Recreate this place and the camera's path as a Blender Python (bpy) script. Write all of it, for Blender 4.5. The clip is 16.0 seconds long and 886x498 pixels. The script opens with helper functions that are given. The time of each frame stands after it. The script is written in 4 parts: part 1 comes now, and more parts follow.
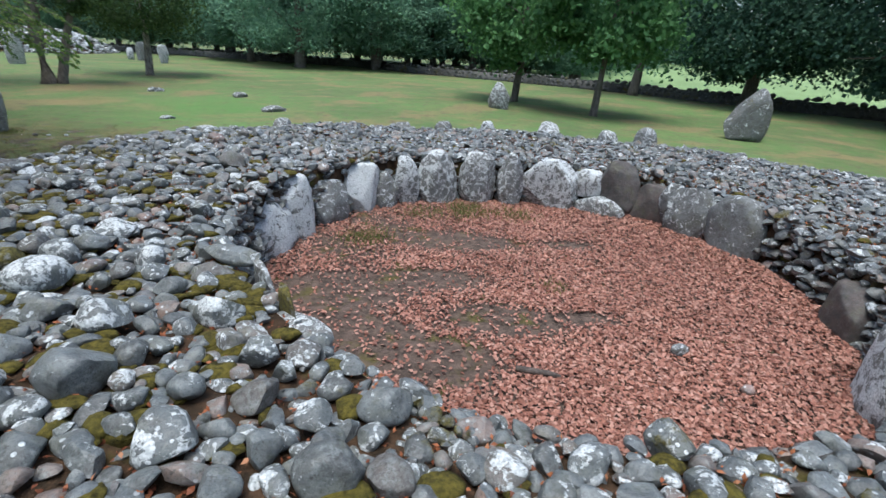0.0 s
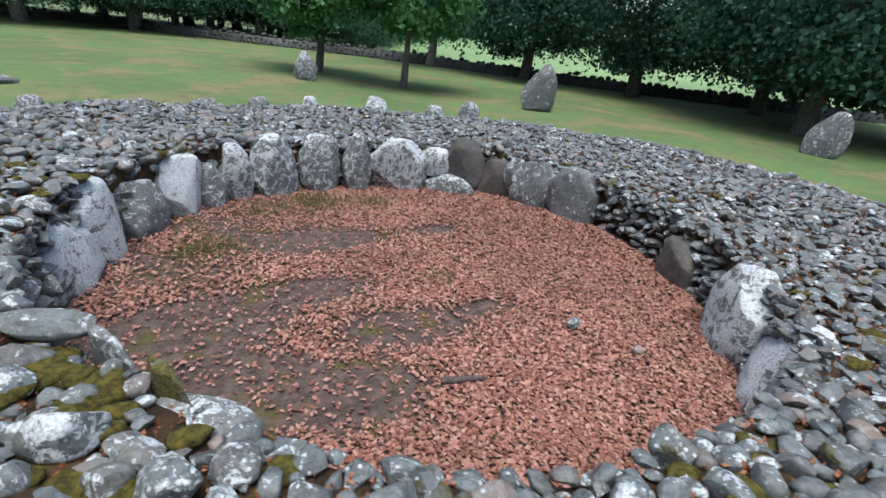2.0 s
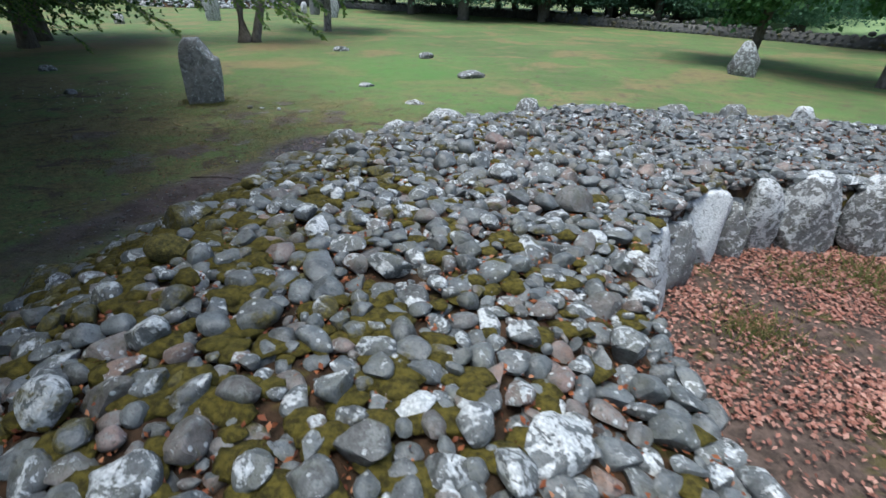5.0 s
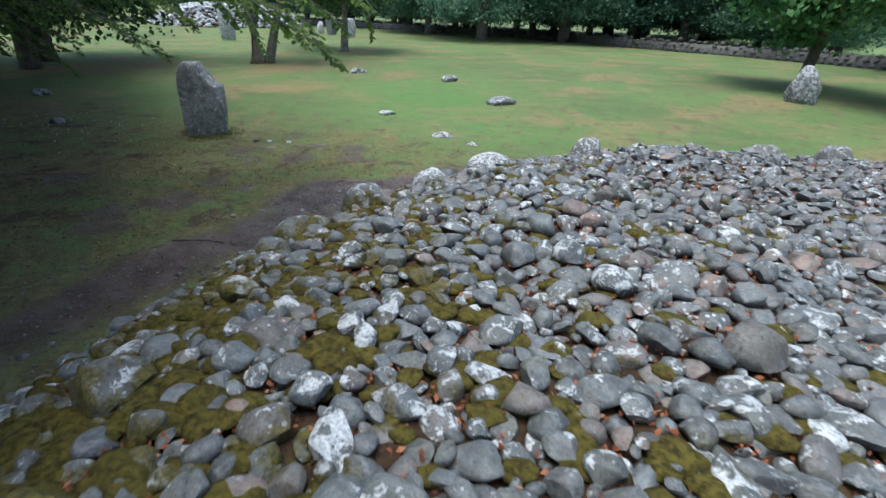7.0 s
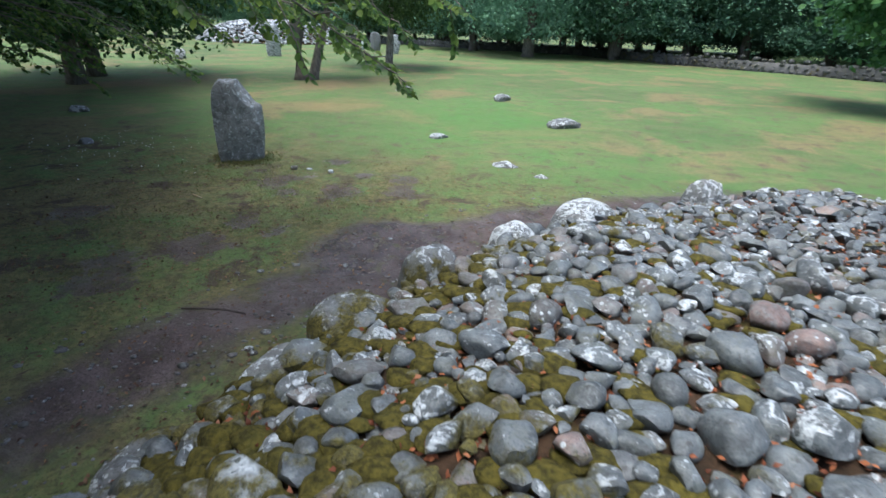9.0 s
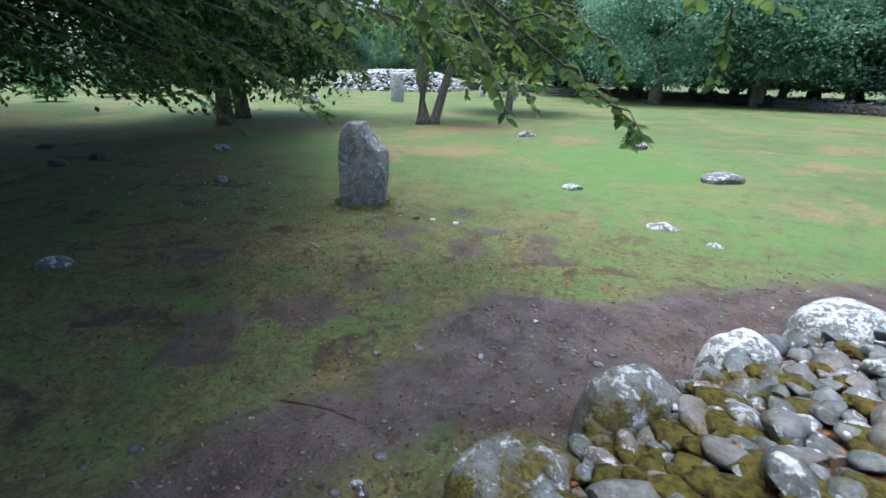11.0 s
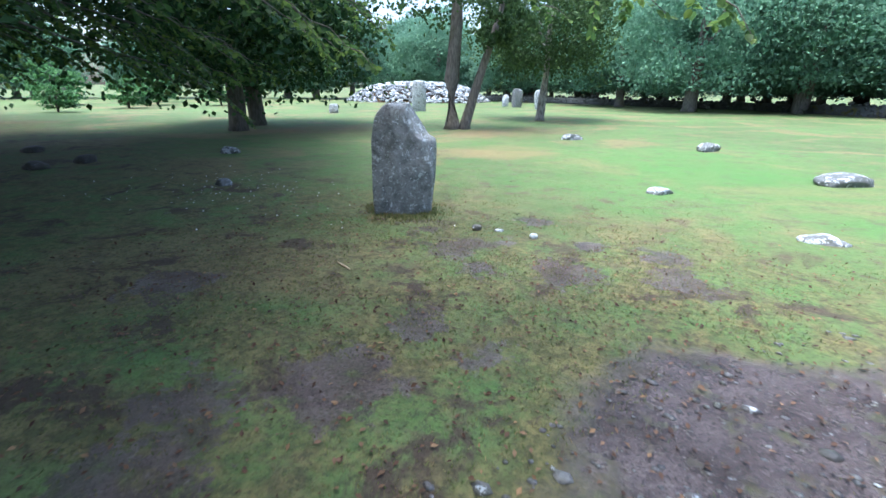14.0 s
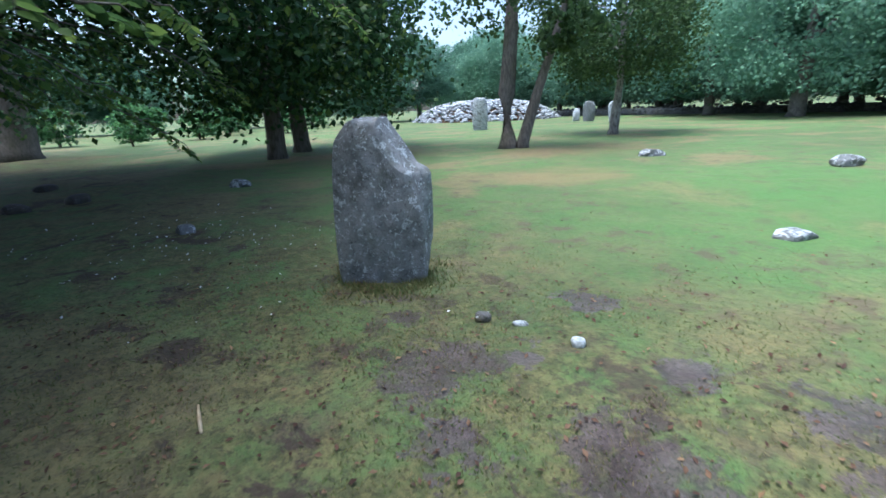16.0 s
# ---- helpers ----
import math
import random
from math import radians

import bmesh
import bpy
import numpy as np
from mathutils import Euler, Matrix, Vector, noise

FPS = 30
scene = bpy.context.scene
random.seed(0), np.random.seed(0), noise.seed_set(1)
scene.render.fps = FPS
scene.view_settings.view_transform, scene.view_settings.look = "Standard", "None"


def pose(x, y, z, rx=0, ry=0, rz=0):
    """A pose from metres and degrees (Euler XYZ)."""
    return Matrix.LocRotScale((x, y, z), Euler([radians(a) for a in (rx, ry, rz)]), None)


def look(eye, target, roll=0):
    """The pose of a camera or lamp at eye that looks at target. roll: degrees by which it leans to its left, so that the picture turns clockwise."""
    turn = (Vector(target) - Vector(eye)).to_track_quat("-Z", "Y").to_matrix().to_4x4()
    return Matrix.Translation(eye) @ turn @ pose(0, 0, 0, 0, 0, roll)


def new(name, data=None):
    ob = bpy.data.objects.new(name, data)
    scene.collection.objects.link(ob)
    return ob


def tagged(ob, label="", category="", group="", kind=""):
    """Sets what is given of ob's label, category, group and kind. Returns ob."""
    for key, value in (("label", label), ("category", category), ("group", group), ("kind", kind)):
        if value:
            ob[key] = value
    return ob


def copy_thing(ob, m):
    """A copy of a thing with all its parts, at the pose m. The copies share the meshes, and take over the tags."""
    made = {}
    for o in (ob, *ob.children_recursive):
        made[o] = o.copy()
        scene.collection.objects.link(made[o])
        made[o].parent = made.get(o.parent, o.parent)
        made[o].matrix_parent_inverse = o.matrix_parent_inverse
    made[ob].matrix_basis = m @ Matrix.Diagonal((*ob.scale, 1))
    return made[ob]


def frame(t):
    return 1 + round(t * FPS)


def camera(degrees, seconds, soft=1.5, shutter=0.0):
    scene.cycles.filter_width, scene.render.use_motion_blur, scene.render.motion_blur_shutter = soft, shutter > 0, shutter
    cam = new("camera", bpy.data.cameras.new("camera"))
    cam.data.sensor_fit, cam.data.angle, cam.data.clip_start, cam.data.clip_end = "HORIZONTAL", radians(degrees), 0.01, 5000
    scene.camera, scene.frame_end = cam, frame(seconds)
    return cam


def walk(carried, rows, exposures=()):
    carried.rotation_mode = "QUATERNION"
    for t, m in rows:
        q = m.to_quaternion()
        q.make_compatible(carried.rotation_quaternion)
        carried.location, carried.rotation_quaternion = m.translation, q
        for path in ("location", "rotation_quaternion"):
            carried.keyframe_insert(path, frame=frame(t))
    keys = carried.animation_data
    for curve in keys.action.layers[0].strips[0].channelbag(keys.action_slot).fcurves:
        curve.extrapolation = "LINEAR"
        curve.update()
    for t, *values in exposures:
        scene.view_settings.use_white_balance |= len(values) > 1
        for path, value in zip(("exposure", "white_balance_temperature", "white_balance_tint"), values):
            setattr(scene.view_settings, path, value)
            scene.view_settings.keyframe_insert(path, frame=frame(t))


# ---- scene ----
cam = camera(87.2, 16.0, soft=1.5, shutter=0.3)
METRES, EYE, TILT, LEAN, TURN = 14.0, 2.67, -7.7, -0.8, 0.0
ROWS = [
    (0.0, 0.0, 0.0, 0.0, 0.68, -15.57, -2.45),
    (0.5, -0.0213, 0.0087, -0.002, -4.37, -16.25, -1.74),
    (1.0, -0.0352, 0.025, 0.0012, -10.19, -16.83, -1.35),
    (1.5, -0.0409, 0.0386, 0.007, -16.44, -17.27, -1.18),
    (2.0, -0.0518, 0.0565, 0.0075, -23.24, -18.02, -2.14),
    (2.5, -0.0778, 0.0825, 0.0097, -18.4, -18.01, -2.56),
    (3.0, -0.1109, 0.1086, 0.013, -12.32, -18.55, -3.1),
    (3.5, -0.1431, 0.1265, 0.0141, -4.72, -19.32, -3.64),
    (4.0, -0.1707, 0.1421, 0.0176, 3.48, -20.21, -4.07),
    (4.5, -0.2008, 0.1634, 0.024, 12.17, -21.76, -3.77),
    (5.0, -0.2273, 0.1818, 0.0269, 16.29, -21.59, -3.22),
    (7.5, -0.3159, 0.3258, 0.0412, 18.18, -19.27, -3.54),
    (8.0, -0.3373, 0.3475, 0.0407, 19.08, -18.91, -3.59),
    (8.5, -0.3545, 0.3672, 0.0425, 20.43, -18.67, -3.84),
    (9.0, -0.3683, 0.3927, 0.0461, 22.2, -18.27, -4.04),
    (9.5, -0.3867, 0.4093, 0.0437, 26.26, -16.73, -4.4),
    (10.0, -0.4074, 0.4251, 0.0439, 30.44, -15.38, -4.84),
    (12.5, -0.4958, 0.4892, 0.0354, 36.36, -13.8, -5.11),
    (13.0, -0.5143, 0.4954, 0.0283, 36.57, -13.9, -5.2),
    (13.5, -0.5385, 0.5165, 0.0112, 37.71, -12.78, -5.05),
    (14.0, -0.5663, 0.5475, 0.0087, 36.74, -12.43, -4.68),
    (14.5, -0.5858, 0.585, 0.0102, 36.83, -11.13, -3.81),
    (15.0, -0.6023, 0.6303, 0.0116, 36.76, -9.96, -3.24),
    (15.5, -0.6174, 0.6764, 0.0176, 39.82, -10.0, -2.75),
    (16.0, -0.6328, 0.7174, 0.0218, 45.54, -10.77, -2.74),
]
walk(cam, [(t, pose(0, 0, EYE, TILT, LEAN, TURN) @ pose(METRES * x, METRES * y, METRES * z, 90 + pitch, roll, yaw)) for t, x, y, z, yaw, pitch, roll in ROWS],
     exposures=[(0.0, 1.5, 6100, 6), (5.0, 1.45, 6100, 6), (9.0, 1.75, 6000, 7), (12.5, 2.28, 5750, 8), (13.5, 2.53, 5650, 8), (14.5, 2.56, 5600, 8), (15.5, 2.3, 5550, 8), (16.0, 2.08, 5500, 8)])

# ---- world and sun: an overcast summer evening ----
world = bpy.data.worlds.new("overcast_sky")
scene.world = world
world.use_nodes = True
wn = world.node_tree
sky = wn.nodes.new("ShaderNodeTexSky")
sky.sky_type = "NISHITA"
sky.sun_disc = False
sky.sun_elevation = radians(78)
sky.sun_rotation = radians(211)
sky.air_density, sky.dust_density, sky.ozone_density = 1.0, 4.0, 1.0
wn.links.new(sky.outputs["Color"], wn.nodes["Background"].inputs["Color"])
wn.nodes["Background"].inputs["Strength"].default_value = 0.09
sun_data = bpy.data.lights.new("sun", "SUN")
sun_data.energy, sun_data.angle, sun_data.color = 1.1, radians(35), (1.0, 0.98, 0.95)
sun = new("sun", sun_data)
sun.matrix_world = look((-3, -5, 28), (0, 0, 0))

CX, CY, RIN = 1.05, 5.5, 3.42          # the ring cairn: centre and inner radius


def outer(az):
    """Outer radius of the cairn at azimuth az (radians)."""
    return 8.35 + 1.35 * max(0.0, math.cos(az - 0.18)) ** 3


RIM = [(-180, 3.28), (-160, 3.20), (-138, 3.08), (-115, 3.17), (-90, 3.37), (-70, 3.45), (-48, 3.66), (-33, 3.56), (-11, 3.68), (5, 3.76), (24, 3.90), (35, 3.94), (47, 4.20),
       (56, 4.16), (64, 3.98), (73, 3.82), (86, 3.72), (96, 3.74), (108, 3.72), (117, 3.80), (132, 3.74), (144, 3.58), (156, 3.48), (167, 3.39), (180, 3.28)]


def inner(az):
    """Inner radius of the cairn at azimuth az (radians)."""
    d = (math.degrees(az) + 180) % 360 - 180
    return float(np.interp(d, [p[0] for p in RIM], [p[1] for p in RIM]))


# ---- material helpers ----
class Mat:
    """A node material with short helpers."""

    def __init__(self, name, rough=0.8, spec=0.3):
        self.m = bpy.data.materials.new(name)
        self.m.use_nodes = True
        self.t = self.m.node_tree
        self.b = self.t.nodes["Principled BSDF"]
        self.b.inputs["Roughness"].default_value = rough
        self.b.inputs["Specular IOR Level"].default_value = spec
        self.pos = self.node("ShaderNodeNewGeometry").outputs["Position"]

    def node(self, kind, **props):
        n = self.t.nodes.new(kind)
        for k, v in props.items():
            if k == "operation":
                n.operation = v
            elif k == "data_type":
                n.data_type = v
            elif k == "feature":
                n.feature = v
            elif k == "clamp":
                n.clamp = v
        return n

    def put(self, sock, v):
        if isinstance(v, bpy.types.NodeSocket):
            self.t.links.new(v, sock)
        else:
            sock.default_value = v

    def math(self, op, a, b=0.0, c=0.0):
        n = self.node("ShaderNodeMath", operation=op)
        for s, v in zip(n.inputs, (a, b, c)):
            self.put(s, v)
        return n.outputs[0]

    def noise(self, scale, detail=4.0, rough=0.55, vec=None, distort=0.0):
        n = self.node("ShaderNodeTexNoise")
        self.put(n.inputs["Vector"], vec or self.pos)
        n.inputs["Scale"].default_value, n.inputs["Detail"].default_value = scale, detail
        n.inputs["Roughness"].default_value, n.inputs["Distortion"].default_value = rough, distort
        return n.outputs["Fac"]

    def voronoi(self, scale, vec=None, out="Distance"):
        n = self.node("ShaderNodeTexVoronoi")
        self.put(n.inputs["Vector"], vec or self.pos)
        n.inputs["Scale"].default_value = scale
        return n.outputs[out]

    def step(self, v, lo, hi, a=0.0, b=1.0):
        n = self.node("ShaderNodeMapRange")
        n.interpolation_type = "SMOOTHSTEP"
        for s, x in zip(n.inputs, (v, lo, hi, a, b)):
            self.put(s, x)
        return n.outputs[0]

    def mix(self, f, a, b):
        n = self.node("ShaderNodeMix", data_type="RGBA")
        for s, v in ((n.inputs[0], f), (n.inputs[6], a), (n.inputs[7], b)):
            self.put(s, (*v, 1) if isinstance(v, tuple) and len(v) == 3 else v)
        return n.outputs[2]

    def ramp(self, v, stops):
        n = self.node("ShaderNodeValToRGB")
        self.put(n.inputs[0], v)
        e = n.color_ramp.elements
        while len(e) < len(stops):
            e.new(0.5)
        for el, (p, c) in zip(e, stops):
            el.position, el.color = p, (*c, 1)
        return n.outputs[0]

    def xyz(self, v=None):
        n = self.node("ShaderNodeSeparateXYZ")
        self.put(n.inputs[0], v or self.pos)
        return n.outputs

    def done(self, colour, bump=None, dist=0.01, strength=0.6, rough=None):
        self.put(self.b.inputs["Base Color"], colour)
        if rough is not None:
            self.put(self.b.inputs["Roughness"], rough)
        if bump is not None:
            n = self.node("ShaderNodeBump")
            n.inputs["Strength"].default_value, n.inputs["Distance"].default_value = strength, dist
            self.put(n.inputs["Height"], bump)
            self.put(self.b.inputs["Normal"], n.outputs[0])
        return self.m


def stone_material(name, per_object=False, tones=None, lichen=0.5, moss=0.3, wet=0.55, flank_moss=0.2, spot=1.0, vary=0.36, fine=9.0, pale_grain=1.0):
    """Grey field stone with pale crusts of lichen and cushions of moss."""
    k = Mat(name, wet, 0.5)
    geo = k.node("ShaderNodeNewGeometry")
    rnd = k.node("ShaderNodeObjectInfo").outputs["Random"] if per_object else geo.outputs["Random Per Island"]
    rnd2 = k.math("FRACT", k.math("MULTIPLY", rnd, 17.31))
    rnd3 = k.math("FRACT", k.math("MULTIPLY", rnd, 71.7))
    tones = tones or [(0.0, (0.065, 0.07, 0.075)), (0.25, (0.12, 0.13, 0.14)), (0.5, (0.17, 0.18, 0.185)), (0.72, (0.15, 0.16, 0.17)), (0.86, (0.16, 0.13, 0.11)), (0.97, (0.22, 0.15, 0.12)), (1.0, (0.26, 0.2, 0.16))]
    base = k.ramp(rnd, tones)
    grain = k.noise(38, 6, 0.7)
    mid = k.noise(7, 4, 0.6)
    base = k.mix(k.step(mid, 0.35, 0.7), base, k.mix(0.72, base, (0.028, 0.03, 0.03)))
    base = k.mix(k.step(k.noise(16, 5, 0.7), 0.5, 0.62, 0, 0.6 * pale_grain), base, (0.19, 0.215, 0.215))
    base = k.mix(k.step(k.noise(5, 4, 0.6), 0.5, 0.65, 0, 0.45), base, (0.085, 0.09, 0.05))
    base = k.mix(k.step(grain, 0.3, 0.75, 0.0, 0.4 * pale_grain), base, (0.24, 0.25, 0.255))
    up = k.xyz(geo.outputs["Normal"])[2]
    # pale lichen: crusts with ragged rims, more of it on some stones
    ln = k.math("ADD", k.noise(fine, 6, 0.68, distort=0.8), k.math("MULTIPLY", k.math("SUBTRACT", rnd2, 0.5), vary))
    ln = k.math("ADD", ln, k.math("MULTIPLY", up, 0.05))
    ln = k.math("ADD", ln, k.math("MULTIPLY", k.math("SUBTRACT", k.noise(fine * 4.5, 5, 0.7), 0.5), 0.42))
    th = 0.70 - 0.18 * lichen
    crust = k.step(ln, th, th + 0.05, 0.0, 0.95)
    wash = k.step(k.noise(fine * 0.55, 5, 0.65, distort=0.5), 0.46, 0.68, 0.0, (0.22 + 0.22 * lichen) * pale_grain)
    base = k.mix(wash, base, (0.21, 0.235, 0.245))
    base = k.mix(k.step(k.noise(95, 3, 0.7), 0.52, 0.66, 0.0, 0.55), base, (0.03, 0.031, 0.032))
    spots = k.step(k.voronoi(16), 0.22, 0.17)
    spots = k.math("MULTIPLY", k.math("MULTIPLY", spots, k.step(rnd3, 0.55, 0.7)), spot)
    crust = k.math("MAXIMUM", crust, spots)
    pale = k.mix(k.step(k.noise(60, 3), 0.35, 0.65), (0.33, 0.365, 0.378), (0.59, 0.625, 0.64))
    col = k.mix(crust, base, pale)
    # dark lichen freckles
    col = k.mix(k.step(k.noise(22, 5, 0.75), 0.58, 0.66, 0.0, 0.8), col, (0.035, 0.036, 0.034))
    # moss: in patches, thicker on the west and south-west flank
    x, y, z = k.xyz()
    flank = k.step(k.math("ADD", k.math("MULTIPLY", k.math("SUBTRACT", CX, x), 0.95), k.math("MULTIPLY", k.math("SUBTRACT", CY, y), 0.3)), 3.6, 8.0)
    mn = k.math("ADD", k.math("ADD", k.noise(1.7, 3), k.math("MULTIPLY", k.noise(8, 4), 0.5)), k.math("MULTIPLY", flank, flank_moss))
    mn = k.math("ADD", mn, k.math("MULTIPLY", k.math("SUBTRACT", rnd3, 0.5), 0.22))
    mn = k.math("SUBTRACT", mn, k.math("MULTIPLY", k.math("ABSOLUTE", k.math("SUBTRACT", up, 0.35)), 0.1))
    mth = 1.0 - 0.22 * moss
    mossy = k.step(k.math("ADD", mn, k.math("MULTIPLY", k.math("SUBTRACT", k.noise(30, 4, 0.7), 0.5), 0.3)), mth, mth + 0.16)
    mcol = k.mix(k.step(k.noise(34, 5, 0.7), 0.3, 0.7), (0.03, 0.028, 0.008), (0.14, 0.12, 0.024))
    col = k.mix(mossy, col, mcol)
    bump = k.math("ADD", k.math("ADD", k.math("MULTIPLY", grain, 0.5), k.math("MULTIPLY", k.noise(9, 5, 0.65), 1.1)), k.math("ADD", k.math("MULTIPLY", crust, 0.25), k.math("MULTIPLY", k.math("MULTIPLY", mossy, k.noise(70, 3)), 1.5)))
    rough = k.math("ADD", wet - 0.12, k.math("MAXIMUM", k.math("MULTIPLY", mossy, 0.5), k.math("MULTIPLY", k.noise(5, 3), 0.45)))
    return k.done(col, bump, 0.016, 0.75, rough)


def leaf_material(name, stops, rough=0.5, through_light=0.35):
    k = Mat(name, rough, 0.15)
    geo = k.node("ShaderNodeNewGeometry")
    col = k.ramp(geo.outputs["Random Per Island"], stops)
    col = k.mix(k.step(k.noise(0.45, 2), 0.35, 0.65, 0.0, 0.5), col, k.mix(0.5, col, stops[0][1]))
    m = k.done(col)
    if through_light:
        tr = k.node("ShaderNodeBsdfTranslucent")
        k.put(tr.inputs["Color"], col)
        mixer = k.node("ShaderNodeMixShader")
        mixer.inputs[0].default_value = through_light
        k.t.links.new(k.b.outputs[0], mixer.inputs[1])
        k.t.links.new(tr.outputs[0], mixer.inputs[2])
        k.t.links.new(mixer.outputs[0], k.t.nodes["Material Output"].inputs["Surface"])
    return m


def bark_material(name, a, b, mossy=0.3):
    k = Mat(name, 0.9, 0.2)
    obj = k.node("ShaderNodeTexCoord").outputs["Object"]
    mp = k.node("ShaderNodeMapping")
    k.put(mp.inputs["Vector"], obj)
    mp.inputs["Scale"].default_value = (1, 1, 0.25)
    n = k.noise(14, 6, 0.65, vec=mp.outputs[0])
    col = k.mix(k.step(n, 0.3, 0.7), a, b)
    col = k.mix(k.step(k.noise(1.5, 4), 0.55, 0.7, 0, mossy), col, (0.06, 0.075, 0.025))
    return k.done(col, n, 0.03, 0.8)


def ground_material():
    """Worn grass, thin and mossy near the stones, with trodden bare earth, and a brighter pasture beyond the field wall."""
    k = Mat("grass_and_earth", 0.9, 0.45)
    x, y, z = k.xyz()
    big, mid, fine = k.noise(0.16, 4, 0.55), k.noise(1.1, 5, 0.6), k.noise(14, 5, 0.7)
    grass = k.mix(k.step(big, 0.36, 0.62), (0.066, 0.127, 0.032), (0.092, 0.186, 0.044))
    grass = k.mix(k.step(k.noise(0.35, 4, 0.6, distort=0.5), 0.48, 0.64, 0, 0.85), grass, (0.22, 0.165, 0.075))
    grass = k.mix(k.step(mid, 0.35, 0.7, 0, 0.45), grass, (0.175, 0.165, 0.07))
    grass = k.mix(k.step(fine, 0.35, 0.7, 0, 0.5), grass, (0.045, 0.07, 0.03))
    grass = k.mix(k.step(k.noise(2.6, 6, 0.7), 0.5, 0.66, 0, 0.75), grass, (0.095, 0.07, 0.045))
    for qx, qy, qr, tint in ((-23.5, 19.7, 4.0, (0.2, 0.12, 0.055)), (-17.5, 24.0, 3.2, (0.2, 0.13, 0.06)), (-14.5, 19.0, 2.2, (0.19, 0.15, 0.06)), (-9.5, 19.5, 4.5, (0.065, 0.175, 0.035))):
        ex, ey = k.math("SUBTRACT", x, qx), k.math("SUBTRACT", y, qy)
        rad = k.math("SQRT", k.math("ADD", k.math("MULTIPLY", ex, ex), k.math("MULTIPLY", ey, ey)))
        rad = k.math("ADD", rad, k.math("MULTIPLY", k.math("SUBTRACT", k.noise(0.6, 5, 0.65), 0.5), qr))
        grass = k.mix(k.step(rad, qr, qr * 0.2, 0.0, 0.45), grass, tint)
    # walked turf west of the cairn: straw, brown dead grass and fallen leaves
    worn = k.math("MULTIPLY", k.step(x, -4.0, -7.0), k.step(y, 15.5, 11.5))
    straw = k.mix(k.step(k.noise(9, 5, 0.75), 0.4, 0.62), (0.068, 0.062, 0.022), (0.175, 0.142, 0.056))
    grass = k.mix(k.math("MULTIPLY", worn, k.step(k.noise(1.9, 5, 0.7, distort=0.4), 0.36, 0.6, 0.1, 0.8)), grass, straw)
    grass = k.mix(k.math("MULTIPLY", worn, k.step(k.noise(1.3, 6, 0.75, distort=0.6), 0.54, 0.62, 0, 0.9)), grass, (0.05, 0.032, 0.024))
    grass = k.mix(k.math("MULTIPLY", worn, k.step(k.noise(26, 4, 0.7), 0.52, 0.62, 0, 0.6)), grass, (0.035, 0.033, 0.015))
    # trodden earth: a band round the foot of the cairn on its west side, and scattered patches
    dx, dy = k.math("SUBTRACT", x, CX), k.math("SUBTRACT", y, CY)
    r = k.math("SQRT", k.math("ADD", k.math("MULTIPLY", dx, dx), k.math("MULTIPLY", dy, dy)))
    wob = k.math("MULTIPLY", k.math("SUBTRACT", k.noise(1.6, 6, 0.7), 0.5), 1.1)
    rr = k.math("ADD", r, wob)
    bulge = k.math("ADD", k.math("MULTIPLY", k.math("ADD", dx, 9.4), k.math("ADD", dx, 9.4)), k.math("MULTIPLY", k.math("SUBTRACT", dy, 4.9), k.math("SUBTRACT", dy, 4.9)))
    rr = k.math("SUBTRACT", rr, k.step(bulge, 1.2, 0.0, 0.0, 0.6))
    verge = k.step(k.math("SUBTRACT", dy, k.math("MULTIPLY", dx, -0.4)), 0.6, -0.6, 0.0, 0.75)
    band = k.math("MULTIPLY", k.step(k.math("SUBTRACT", rr, verge), 8.3, 8.8), k.step(rr, 10.4, 9.95))
    west = k.step(k.math("SUBTRACT", dy, k.math("MULTIPLY", dx, 0.55)), 3.0, 7.0)
    west = k.math("MULTIPLY", west, k.step(dx, -1.0, -4.0))
    band = k.math("MULTIPLY", band, west)
    warp = k.math("MULTIPLY", k.math("SUBTRACT", k.noise(3.2, 6, 0.75), 0.42), 1.5)
    patches = None
    for qx, qy, qr in ((-11.82, 12.25, 0.24), (-11.55, 12.1, 0.28), (-10.75, 11.75, 0.5), (-10.4, 12.25, 0.26), (-10.6, 13.35, 0.36), (-9.5, 11.75, 0.55), (-9.6, 12.7, 0.34), (-8.5, 12.15, 0.5), (-8.85, 12.7, 0.42), (-10.2, 11.25, 0.3),
                       (-10.0, 10.05, 0.4), (-9.88, 9.2, 0.55), (-10.04, 8.1, 0.5), (-10.45, 8.55, 0.42), (-9.3, 9.9, 0.3), (-12.2, 9.2, 0.55)):
        ex, ey = k.math("SUBTRACT", x, qx), k.math("SUBTRACT", y, qy)
        rad = k.math("SQRT", k.math("ADD", k.math("MULTIPLY", ex, ex), k.math("MULTIPLY", ey, ey)))
        one = k.step(k.math("ADD", rad, warp), qr * 0.95, qr * 0.75)
        patches = one if patches is None else k.math("MAXIMUM", patches, one)
    bare = k.math("MAXIMUM", band, k.math("MULTIPLY", patches, 0.85))
    bare = k.math("MULTIPLY", bare, k.step(k.noise(6, 5, 0.7), 0.28, 0.48, 0.35, 1.0))
    earth = k.mix(k.step(k.noise(3, 5), 0.3, 0.7), (0.042, 0.027, 0.024), (0.105, 0.08, 0.076))
    earth = k.mix(k.step(k.noise(30, 3), 0.55, 0.68, 0, 0.6), earth, (0.15, 0.125, 0.12))
    earth = k.mix(k.step(k.noise(48, 4, 0.7), 0.5, 0.6, 0, 0.7), earth, (0.022, 0.016, 0.014))
    col = k.mix(bare, grass, earth)
    # pasture beyond the wall
    beyond = k.step(k.math("ADD", k.math("MULTIPLY", x, 0.72), k.math("MULTIPLY", y, 0.69)), 43.0, 44.5)
